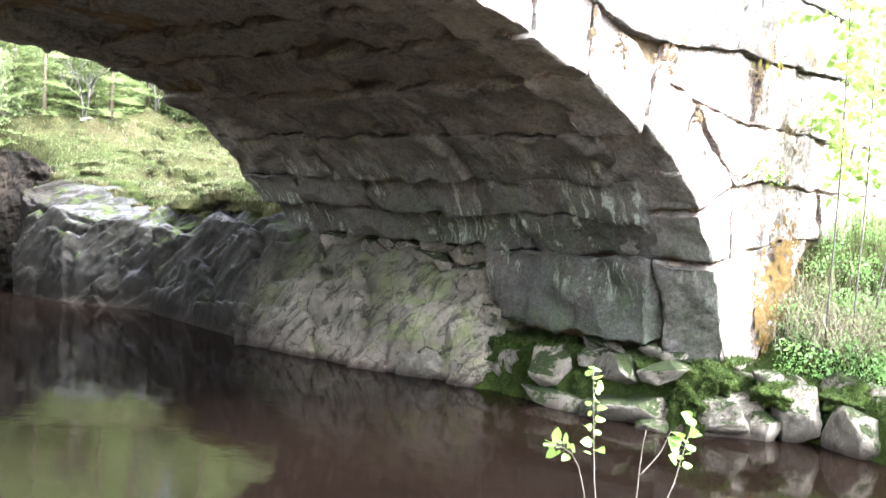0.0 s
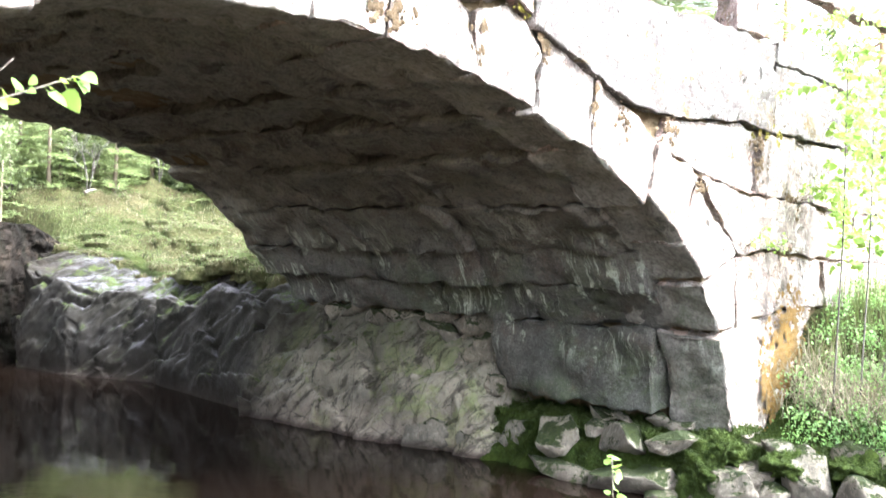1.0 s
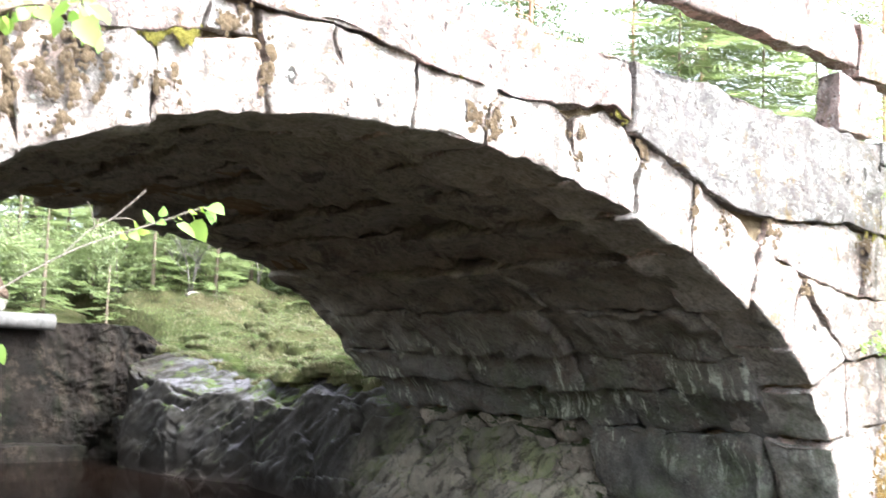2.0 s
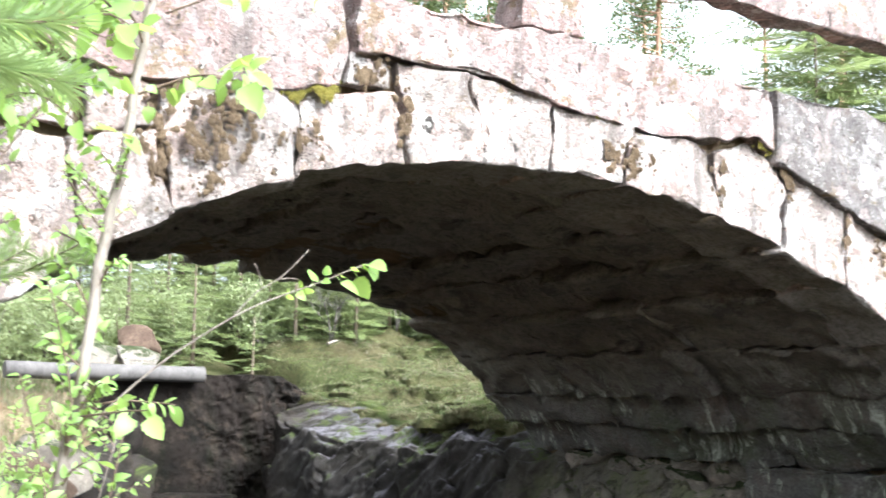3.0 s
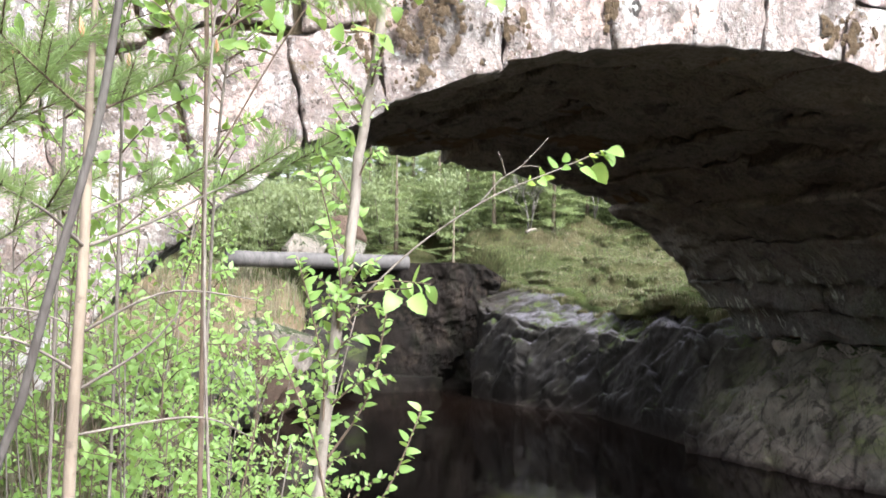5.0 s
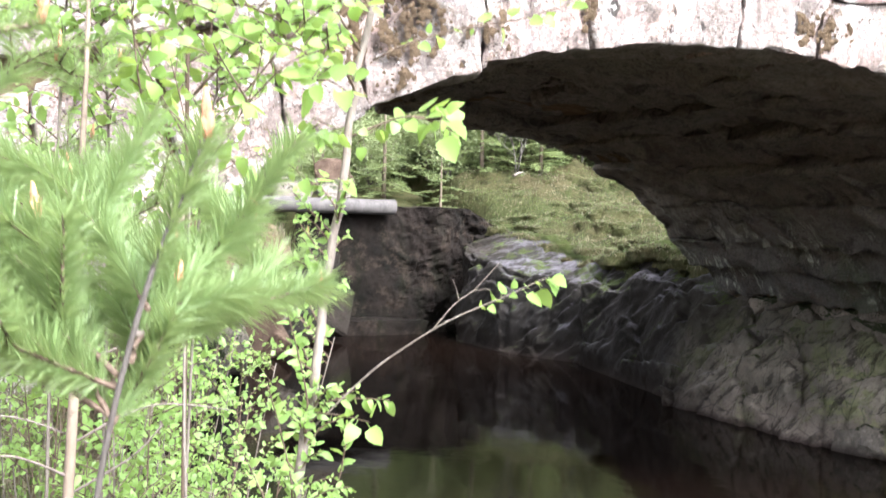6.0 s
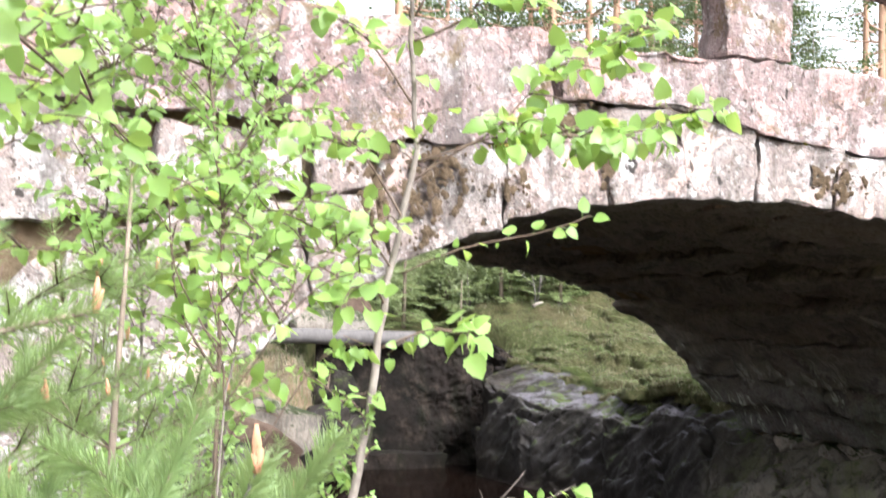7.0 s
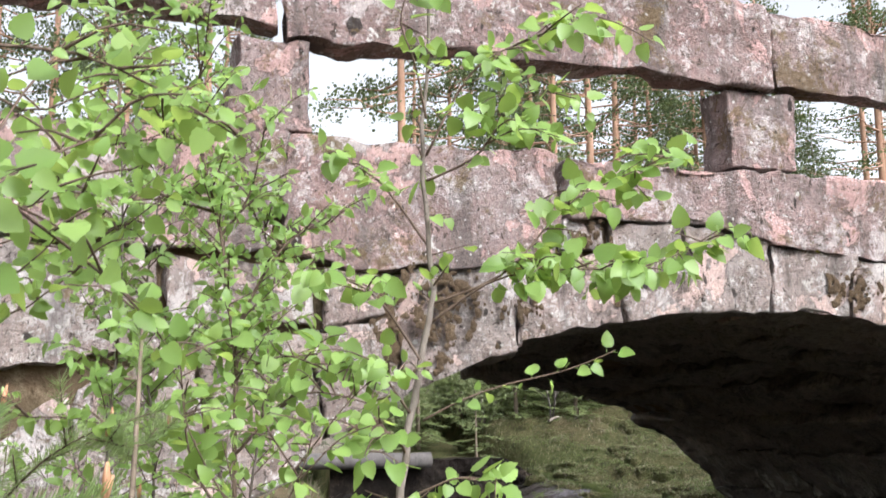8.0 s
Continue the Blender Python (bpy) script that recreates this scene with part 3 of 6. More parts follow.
# parapet: short posts carrying long rail stones
for i, (x0, x1) in enumerate(((0.55, 0.91), (3.28, 3.76), (8.02, 8.65), (-2.4, -1.9))):
    stone("parapet_post", [(x0, 3.99 if x0 > 1 else 3.95), (x1, 4.0 if x0 > 1 else 3.955)], [(x0 + 0.01, 4.43 if x0 < 3 else 4.48), (x1, 4.43 if x0 < 3 else 4.48)], 0.0, 0.24, M_PARAPET, 110 + i, rough=0.026)
for i, (x0, x1) in enumerate(((-2.6, 0.75), (0.77, 3.58), (3.60, 8.3), (8.32, 12.2))):
    stone("parapet_rail", [(x0, 4.43), (x1, 4.49 if x1 < 5 else 4.53)] if x0 < 3 else [(x0, 4.49), (x1, 4.55)], [(x0, 4.97), (x1, 4.98)], -0.03, 0.15, M_PARAPET, 120 + i, rough=0.03)

# vault stones behind the ring, course by course
k = 200
for i, (x0, x1, top) in enumerate(RING):
    y = 0.5 if i < len(RING) - 1 else 0.64
    line = vault_line(x0, x1) if i < len(RING) - 1 else [(7.92, vault_z(7.92)), (7.96, 0.95), (7.98, 0.66)]
    while y < WIDTH - 0.1:
        if i == len(RING) - 1:
            nxt = y + (1.85 if y < 1 else 5)
        else:
            nxt = y + rng.uniform(0.9, 2.3)
        if nxt > WIDTH - 0.5:
            nxt = WIDTH
        if i == len(RING) - 1 and y > 2.4:
            break
        lift = rng.uniform(-0.06, 0.065) + 0.10 * (y + nxt) / 2 / WIDTH * smooth(7.1, 6.0, (x0 + x1) / 2)
        mid = Vector((CROWN_X, 0.6))
        skew = rng.uniform(-0.085, 0.075)
        low = [tuple(Vector(p) + (Vector(p) - mid).normalized() * (lift + skew * (j / 2 - 1))) for j, p in enumerate(line)]
        high = [tuple(Vector(p) + (Vector(p) - mid).normalized() * 0.42) for p in line]
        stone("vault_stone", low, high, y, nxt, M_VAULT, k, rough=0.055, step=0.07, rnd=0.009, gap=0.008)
        k += 1
        y = nxt

# filling of rubble and mortar behind the joints
bm = bmesh.new()
prof = [(-2.55, 3.86), (-2.55, -0.6), (-0.62, -0.6)]
prof += [(x, vault_z(x) + 0.13 + 0.1 * abs(x - CROWN_X) / 4) for x in [-0.4 + 0.25 * i for i in range(34)]]
prof += [(8.25, 1.2), (8.45, -0.6), (12.15, -0.6), (12.15, 3.86)]
for y in (0.085, WIDTH - 0.1):
    bm.faces.new([bm.verts.new((x, y, z)) for x, z in prof])
bm.verts.ensure_lookup_table()
n = len(prof)
for i in range(n):
    bm.faces.new([bm.verts[i], bm.verts[(i + 1) % n], bm.verts[n + (i + 1) % n], bm.verts[n + i]])
bmesh.ops.recalc_face_normals(bm, faces=bm.faces)
part("rubble_core", bm, M_CORE, bridge, "dark mortar and rubble filling between the blocks")

# ---- moss, lichen and stains on the masonry ----
def crust(name, label, material, spots, axis, seed, category="moss", dense=1.0):
    """Ragged patches made of many small low crusts on a surface; axis is the way out of it."""
    out = Vector(axis).normalized()
    for i, (x, y, z, ra, rb, thick) in enumerate(spots):
        r = random.Random(seed * 100 + i)
        bm = bmesh.new()
        for k in range(int((40 + 7500 * ra * rb) * dense)):
            u, v = r.gauss(0, 0.55), r.gauss(0, 0.55)
            if fbm(Vector((x + u * ra, seed, z + v * rb)) * 14, 3) < -0.12:
                continue
            if abs(x + u * ra * 1.5 - CROWN_X) < 4.4 and z + v * rb * 1.5 < vault_z(x + u * ra * 1.5) + 0.05:
                continue
            size = r.uniform(0.004, 0.012) + 0.022 * r.random() ** 3
            c = Vector((x + u * ra * 1.5, y, z + v * rb * 1.5))
            tall = r.uniform(0.7, 1.7)
            mid = bm.verts.new(c + out * (0.002 + 0.14 * size))
            ring = []
            for s in range(9):
                t = 2 * math.pi * s / 9
                e = size * r.uniform(0.55, 1.25)
                ring.append(bm.verts.new(c + Vector((math.cos(t) * e, 0, math.sin(t) * e * tall)) - out * 0.012))
            for s in range(9):
                bm.faces.new((mid, ring[s], ring[(s + 1) % 9])).smooth = True
        bmesh.ops.recalc_face_normals(bm, faces=bm.faces)
        tagged(part(name, bm, material), label, category, kind="stuff")


crust("moss_patch", "dry brown moss patch on the granite face", M_MOSS_DRY, [
    (1.64, -0.015, 3.24, 0.10, 0.09, 0.02), (1.40, -0.015, 3.12, 0.16, 0.12, 0.016), (1.56, -0.015, 2.98, 0.10, 0.09, 0.014), (1.98, -0.015, 3.13, 0.07, 0.06, 0.018),
    (1.33, -0.01, 2.85, 0.03, 0.12, 0.016), (4.09, -0.01, 3.36, 0.05, 0.13, 0.018), (3.94, -0.01, 3.34, 0.03, 0.04, 0.012),
    (4.82, -0.01, 3.28, 0.045, 0.13, 0.018), (4.32, -0.01, 3.38, 0.04, 0.035, 0.012), (6.09, -0.01, 3.12, 0.03, 0.09, 0.014), (6.46, -0.01, 3.08, 0.05, 0.08, 0.016),
    (7.05, -0.01, 3.0, 0.07, 0.09, 0.018), (8.5, -0.01, 2.98, 0.09, 0.14, 0.018), (9.1, -0.01, 2.56, 0.10, 0.06, 0.016), (5.5, -0.01, 3.44, 0.05, 0.08, 0.014),
    (7.56, -0.01, 2.62, 0.06, 0.05, 0.014), (2.36, -0.01, 3.58, 0.05, 0.06, 0.012), (2.56, -0.01, 3.42, 0.03, 0.12, 0.014)], (0, -1, 0), 2.0)
crust("moss_patch", "yellow-green moss in a masonry joint", M_MOSS_YELLOW, [
    (1.99, -0.015, 3.40, 0.10, 0.03, 0.018), (2.10, -0.02, 3.44, 0.05, 0.02, 0.02), (8.62, -0.015, 3.16, 0.12, 0.05, 0.02), (5.25, -0.01, 3.62, 0.06, 0.04, 0.016),
    (3.88, -0.02, 3.6, 0.05, 0.03, 0.016)], (0, -1, 0), 5.0, "moss", 1.3)
crust("lichen_patch", "orange lichen crust on the foot stone of the arch", M_LICHEN, [
    (9.12, -0.03, 1.30, 0.16, 0.26, 0.012), (8.85, -0.03, 1.0, 0.14, 0.24, 0.010), (8.98, -0.03, 0.72, 0.10, 0.16, 0.010)], (0, -1, 0), 7.0, "lichen", 4.0)

# ---- ground, rock and water ----
SHORE_Y = (-12.0, -1.7, -0.7, 0.0, 0.9, 1.7, 2.6, 4.2, 5.9, 7.4, 8.7, 9.1, 9.5, 10.3, 11.8, 12.5, 13.0, 14.0, 40.0)
SHORE_X = (7.4, 7.7, 8.05, 7.6, 7.5, 7.75, 7.6, 7.42, 7.5, 7.7, 7.86, 7.98, 7.72, 7.34, 7.18, 7.5, 7.9, 8.1, 9.0)


def shore_right(y):
    return float(np.interp(y, SHORE_Y, SHORE_X))


def shore_left(y):
    return float(np.interp(y, (-14, -5.5, -3.2, -2.2, 0, 5, 9, 11.5, 12.6, 13, 40), (3.4, 2.9, 2.5, 1.0, 0.7, 0.9, 2.4, 4.0, 4.85, 5.0, 5.0)))


CREST_Y = (5.5, 6.6, 7.3, 7.9, 9.0, 9.8, 10.5, 11.2, 12.6, 13.4, 14.6, 16.0)
CREST_Z = (1.40, 1.62, 1.72, 1.86, 1.66, 1.50, 1.54, 1.78, 1.86, 1.98, 2.30, 2.44)
EDGE_Y = (5.5, 6.0, 6.6, 7.2, 8.4, 8.8, 9.1, 9.4, 10.2, 11.1, 12.1, 12.8, 13.4)
EDGE_Z = (1.42, 1.44, 1.44, 1.33, 1.08, 1.12, 1.02, 1.18, 1.23, 1.31, 1.48, 1.6, 1.7)


def crest_z(y):
    """Height of the turf edge over the rock behind the bridge."""
    return float(np.interp(y, CREST_Y, CREST_Z))


def ground_z(x, y):
    p = Vector((x * 0.35, y * 0.35, 0.7))
    bump = fbm(p, 4)
    r, l = shore_right(y), shore_left(y)
    right = x - r
    left = l - x
    far = max(0.0, math.hypot(x - 4, y) - 14)
    if y > 13.9 and l < x < r:
        return 2.18 + 0.13 * min(y - 13.9, 3.0) + 0.04 * max(0.0, y - 16.9) + 0.2 * bump
    if right <= 0 and left <= 0:
        depth = min(-right, -left)
        return -0.12 - 0.7 * smooth(0, 1.2, depth) + 0.04 * bump
    if right > 0:
        if y > 5.5:
            d = x - 8.5
            z = crest_z(y) - 2.3 * smooth(0.36, -0.26, d) + 0.30 * smooth(0.0, 1.6, d) + 0.045 * max(0.0, d) + 0.16 * max(0, y - 13.6) * smooth(20.0, 13.6, y) + 0.55 * smooth(14.0, 20.0, y)
        else:
            z = -0.28 + 0.73 * smooth(0.05, 0.6, right) + 1.15 * smooth(0.9, 2.4, right) + 0.22 * max(0, right - 1.4) * smooth(-0.2, -2.5, y)
    else:
        z = 0.05 + 0.35 * smooth(0, 0.9, left) + 0.2 * smooth(0.8, 3, left) + 0.9 * smooth(0.1, 0.9, left) * smooth(-1.6, -0.3, y) * smooth(0.6, -0.1, y) + 0.10 * max(0, y - 7) + 0.85 * smooth(11.6, 13.2, y) * smooth(0.0, 0.7, left)
    z += 0.12 * bump * smooth(0, 1, max(right, left))
    if right > 0 and y > 5.5:
        z += (0.24 * fbm(Vector((x * 1.1, y * 1.1, 3.0)), 3) + 0.14 * abs(fbm(Vector((x * 2.6, y * 2.6, 1.0)), 3))) * smooth(8.5, 9.2, x)
    return z + 0.10 * far * smooth(0, 25, far) * (0.6 + 0.4 * bump)


def grid_axis(lo, hi, step, reach):
    mid = list(np.arange(lo, hi + 1e-6, step))
    out, d = [], step
    p = hi
    while p < hi + reach:
        d *= 1.35
        p += d
        out.append(p)
    back, d, p = [], step, lo
    while p > lo - reach:
        d *= 1.35
        p -= d
        back.append(p)
    return back[::-1] + mid + out


gx = grid_axis(-6, 15, 0.13, 500)
gy = grid_axis(-8, 20, 0.14, 500)
verts = [(x, y, ground_z(x, y)) for y in gy for x in gx]
w = len(gx)
faces = [(j * w + i, j * w + i + 1, (j + 1) * w + i + 1, (j + 1) * w + i) for j in range(len(gy) - 1) for i in range(w - 1)]
me = bpy.data.meshes.new("ground")
me.from_pydata(verts, [], faces)
me.polygons.foreach_set("use_smooth", [True] * len(faces))
idx = []
for a, b, c, d in faces:
    x, y = verts[a][0], verts[a][1]
    idx.append(1 if (x < 5.2 and y < 14.5) else 2 if (x < 9.0 and y < 0.2 and verts[a][2] < 0.75) else 0)
me.materials.append(M_TURF)
me.materials.append(M_EARTH)
me.materials.append(M_MOSS)
me.polygons.foreach_set("material_index", idx)
ground = tagged(new("ground", me), "grassy river banks rising to a wooded slope", "ground", kind="structure")

# still dark water
bm = bmesh.new()
bmesh.ops.create_grid(bm, x_segments=40, y_segments=60, size=0.5)
for v in bm.verts:
    v.co.x = v.co.x * 16 + 4.5
    v.co.y = v.co.y * 34 - 2.5
    v.co.z = 0
tagged(part("water", bm, M_WATER), "still peat-brown river water with dark reflections", "water", kind="structure")


def rock_top(y):
    """Where the bedrock meets the masonry, or the turf behind the bridge: x, z."""
    if y < 5.7:
        return 8.35, 0.58 - 0.12 * smooth(0.6, -0.4, y) + 0.80 * smooth(2.35, 2.7, y)
    return 8.35 + 0.35 * smooth(5.7, 6.6, y), crest_z(y)


def facet(p, scale, seed):
    """Tilted faces of broken rock, long along the dip: height and distance to the next joint."""
    q = Vector((p.x, (p.y + p.z) * 1.35 - 0.3 * p.x, (p.z - p.y) * 0.6)) * scale + Vector((seed, 2 * seed, 0))
    q += Vector((0.25, 0.25, 0.25)) * fbm(q * 0.8, 2)
    dist, cells = noise.voronoi(q)
    k = cells[0]
    tilt = noise.cell_vector(k * 17.3)
    return tilt.dot(q - k) * 0.9 / scale + tilt.z * 0.16 / scale, dist[1] - dist[0]


def broken(p):
    """Relief of the rock: long swells, faces between joints, ribs along the dip and fine roughness."""
    h1, e1 = facet(p, 1.0, 3.0)
    h2, e2 = facet(p, 3.2, 8.0)
    h = 0.13 * fbm(p * 0.75, 3) + 0.50 * h1 + 0.22 * h2 + 0.05 * fbm(p * 2.2, 4) + 0.014 * fbm(p * 11, 4)
    return h - 0.05 * max(0.0, 1 - e1 / 0.07) - 0.016 * max(0.0, 1 - e2 / 0.06)


def ribs(p):
    """Sharp ribs that run down the dip of the beds."""
    across, down = 0.58 * p.y + 0.81 * p.z, 0.81 * p.y - 0.58 * p.z
    q = Vector((across * 2.4, down * 0.55, p.x * 0.6))
    r1 = 1 - 2 * abs(fbm(q, 2))
    r2 = 1 - 2 * abs(fbm(q * 2.7 + Vector((4, 1, 0)), 3))
    return 0.10 * r1 + 0.055 * r2


def bedrock():
    ys = np.arange(-0.45, 13.8, 0.024)
    n = 96
    pts, fs = [], []
    for y in ys:
        xw = shore_right(y)
        xt, zt = rock_top(y)
        far = smooth(5.6, 6.4, y)
        ze = float(np.interp(y, EDGE_Y, EDGE_Z))
        xe = xw + (0.30 - 0.12 * smooth(8.6, 9.0, y) * smooth(9.6, 9.2, y)) + 0.12 * smooth(8.4, 7.0, y)
        hollow = 0.16 * smooth(6.3, 7.0, y) * smooth(9.2, 8.4, y)
        for i in range(n + 1):
            t = i / n
            if t < 0.10:
                x, z = xw - (0.2 - 0.17 * far) * (1 - t / 0.10), -0.45 + 0.45 * t / 0.10
            else:
                s = (t - 0.10) / 0.90
                x = xw + (xt - xw) * s ** 1.7 + 0.12 * math.sin(s * math.pi) * math.sin(y * 1.3)
                z = zt * (1 - (1 - s) ** 1.25)
                if s < 0.55:
                    k = s / 0.55
                    fx, fz = xw + (xe - xw) * k ** 1.4, ze * (1 - (1 - k) ** 1.15)
                else:
                    k = (s - 0.55) / 0.45
                    fx, fz = xe + (xt + 0.05 - xe) * k, ze + (zt + 0.02 - ze) * k - hollow * math.sin(k * math.pi) ** 0.7
                x, z = x + (fx - x) * far, z + (fz - z) * far
            p = Vector((x, y, z))
            f = broken(p) * (0.8 - 0.25 * far) * (0.3 + 0.7 * smooth(2.2, 2.6, y)) - 0.14 * smooth(2.5, 2.1, y)
            f += ribs(p) * smooth(3.2, 6.5, y) * (1 - 0.5 * smooth(0.55, 0.8, t))
            keep = 1 - (0.9 * smooth(0.92, 1.0, t) if y < 6 else 0.7 * smooth(0.75, 1.0, t))
            keep *= 1 - 0.92 * far * smooth(0.20, 0.08, t)
            pts.append(p + Vector((-0.8, 0, 0.45)) * f * keep)
    for j in range(len(ys) - 1):
        for i in range(n):
            a = j * (n + 1) + i
            fs.append((a, a + n + 1, a + n + 2, a + 1))
    me = bpy.data.meshes.new("bedrock")
    me.from_pydata(pts, [], fs)
    me.polygons.foreach_set("use_smooth", [True] * len(fs))
    return me


def boulder_mesh(seed, size, cuts=15):
    """An angular broken stone: a hull of random points, bevelled and roughened."""
    r = random.Random(seed)
    bm = bmesh.new()
    for _ in range(cuts):
        d = Vector([r.gauss(0, 1) for _ in range(3)])
        d /= max(abs(v) for v in d) ** 0.6 * d.length ** 0.4
        bm.verts.new((d.x * size[0], d.y * size[1], d.z * size[2]))
    out = bmesh.ops.convex_hull(bm, input=bm.verts)
    bmesh.ops.delete(bm, geom=[v for v in bm.verts if not v.link_faces], context="VERTS")
    bmesh.ops.dissolve_limit(bm, angle_limit=0.12, verts=bm.verts, edges=bm.edges)
    bmesh.ops.bevel(bm, geom=list(bm.edges), offset=0.05 * min(size), segments=1, affect="EDGES", profile=0.6)
    bmesh.ops.triangulate(bm, faces=bm.faces)
    for _ in range(2):
        bmesh.ops.subdivide_edges(bm, edges=[e for e in bm.edges if e.calc_length() > 0.06], cuts=1, use_grid_fill=True)
    bmesh.ops.triangulate(bm, faces=bm.faces)
    off = Vector((seed * 5.1, seed * 2.7, seed))
    for v in bm.verts:
        v.co += v.co.normalized() * (0.02 * fbm(v.co * 6 + off, 3) + 0.012 * fbm(v.co * 22 + off, 2))
    return bm


rock = thing("bedrock", "fissured dark grey bedrock shelf at the waterline under the vault", "rock", kind="structure")
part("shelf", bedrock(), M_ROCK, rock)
r = random.Random(77)
for i in range(20):
    # broken slabs that stand out of the shelf
    y, s = r.uniform(2.5, 5.6), r.uniform(0.05, 0.8)
    xw = shore_right(y)
    xt, zt = rock_top(y)
    x, z = xw + (xt - xw) * s ** 1.7, zt * (1 - (1 - s) ** 1.25)
    size = r.uniform(0.18, 0.42)
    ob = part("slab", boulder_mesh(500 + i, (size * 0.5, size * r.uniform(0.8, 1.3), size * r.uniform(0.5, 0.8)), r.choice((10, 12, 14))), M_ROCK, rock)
    ob.matrix_basis = pose(x + size * 0.34, y, z - size * 0.25, -38 + r.uniform(-10, 10), r.uniform(-15, 15), r.uniform(-15, 15))


# weir wall across the upper channel, rough and rocky where it meets the shelf, with a pipe lying on it
weir = thing("weir_wall", "stained concrete weir wall, shade in its dark colour, with a pale sill at the water", "wall", kind="structure")
bm = bmesh.new()
bmesh.ops.create_grid(bm, x_segments=120, y_segments=80, size=0.5)
top = [v for v in bm.verts if v.co.y > 0.499]
for v in bm.verts:
    x = v.co.x * 4.2 + 6.75
    rise = v.co.y + 0.5
    crown = 2.26 - 0.30 * smooth(7.9, 8.6, x) + 0.05 * fbm(Vector((x * 1.7, 3, 0)), 3)
    z = -0.7 + (crown + 0.7) * rise
    wild = smooth(6.0, 7.2, x)
    p = Vector((x, 0, z))
    lump = 0.05 * fbm(p * 1.5) + wild * (0.20 * fbm(p * 1.3 + Vector((0, 5, 0)), 4) + 0.10 * abs(fbm(p * 4, 3)))
    v.co = Vector((x, 13.2 + lump - 0.25 * wild * (1 - rise), z))
r = bmesh.ops.extrude_edge_only(bm, edges=[e for e in bm.edges if all(v in top for v in e.verts)])
for v in r["geom"]:
    if isinstance(v, bmesh.types.BMVert):
        v.co.y += 1.2
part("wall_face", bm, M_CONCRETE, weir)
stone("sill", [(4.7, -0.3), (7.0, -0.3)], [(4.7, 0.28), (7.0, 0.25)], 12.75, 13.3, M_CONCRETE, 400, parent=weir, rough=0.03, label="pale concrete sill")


def tube(points, radii, sides=8, caps=True):
    """A tapered tube along points, as a bmesh."""
    bm = bmesh.new()
    rings = []
    pts = [Vector(p) for p in points]
    for i, p in enumerate(pts):
        d = (pts[min(i + 1, len(pts) - 1)] - pts[max(i - 1, 0)]).normalized()
        a = d.orthogonal().normalized() if i == 0 else (a - d * a.dot(d)).normalized()
        b = d.cross(a)
        rings.append([bm.verts.new(p + (a * math.cos(t) + b * math.sin(t)) * radii[i]) for t in [2 * math.pi * s / sides for s in range(sides)]])
    for r0, r1 in zip(rings, rings[1:]):
        for s in range(sides):
            f = bm.faces.new((r0[s], r0[(s + 1) % sides], r1[(s + 1) % sides], r1[s]))
            f.smooth = True
    if caps:
        bm.faces.new(rings[0][::-1])
        bm.faces.new(rings[-1])
    return bm


tagged(part("pipe", tube([(3.2 + 0.32 * i, 13.0 + 0.01 * math.sin(i), 2.25 + 0.006 * math.sin(i * 2)) for i in range(11)], [0.135] * 11, 20), M_PIPE),
       "grey weathered pipe lying on top of the weir wall", "pipe")

# ---- plants: builders ----
def leaf_mesh(name, length, width, teeth, seed, material, stalk=0.3):
    """One oval leaf with a folded, curled blade, a toothed edge, a drawn-out tip and a stalk, along +y from the origin."""
    r = random.Random(seed)
    n = 9
    verts, faces = [], []
    s = stalk * length
    curl = r.uniform(-0.15, 0.4)
    fold = r.uniform(0.10, 0.32)
    twist = r.uniform(-0.25, 0.25)
    left, mid, right = [], [], []
    for i in range(n + 1):
        t = i / n
        w = width * 0.5 * (1 - abs(2 * min(1.0, t ** 0.75) - 1) ** 2.3) ** 0.62 * (1 - 0.25 * t * t) * (1 + (teeth if i % 2 else -teeth) * 0.7)
        if i in (0, n):
            w = 0.0008
        y = s + t * length
        z = -curl * length * t * t
        for row, sx in ((left, -1), (mid, 0), (right, 1)):
            row.append(len(verts))
            verts.append((sx * w, y - (0.05 * length if sx and i not in (0, n) else 0), z + abs(sx) * w * fold + sx * w * twist * t))
    for i in range(n):
        faces += [(left[i], mid[i], mid[i + 1], left[i + 1]), (mid[i], right[i], right[i + 1], mid[i + 1])]
    k = len(verts)
    verts += [(-0.0006, 0, 0), (0.0006, 0, 0), (0.0006, s, 0), (-0.0006, s, 0)]
    faces.append((k, k + 1, k + 2, k + 3))
    me = bpy.data.meshes.new(name)
    me.from_pydata(verts, [], faces)
    me.polygons.foreach_set("use_smooth", [True] * len(faces))
    me.materials.append(material)
    return me


BIRCH_LEAVES = [leaf_mesh("birch_leaf", 0.040, 0.034, 0.10, s, M_BIRCH, 0.4) for s in range(6)]
WILLOW_LEAVES = [leaf_mesh("willow_leaf", 0.027, 0.0155, 0.03, s + 20, M_WILLOW, 0.12) for s in range(6)]


def spread(points, n):
    """n points evenly along a smoothed polyline."""
    pts = [Vector(p) for p in points]
    out = []
    for i in range(n):
        f = i / (n - 1) * (len(pts) - 1)
        k = min(int(f), len(pts) - 2)
        t = f - k
        p0, p1, p2, p3 = pts[max(k - 1, 0)], pts[k], pts[k + 1], pts[min(k + 2, len(pts) - 1)]
        out.append(0.5 * ((2 * p1) + (p2 - p0) * t + (2 * p0 - 5 * p1 + 4 * p2 - p3) * t * t + (3 * p1 - p0 - 3 * p2 + p3) * t ** 3))
    return out


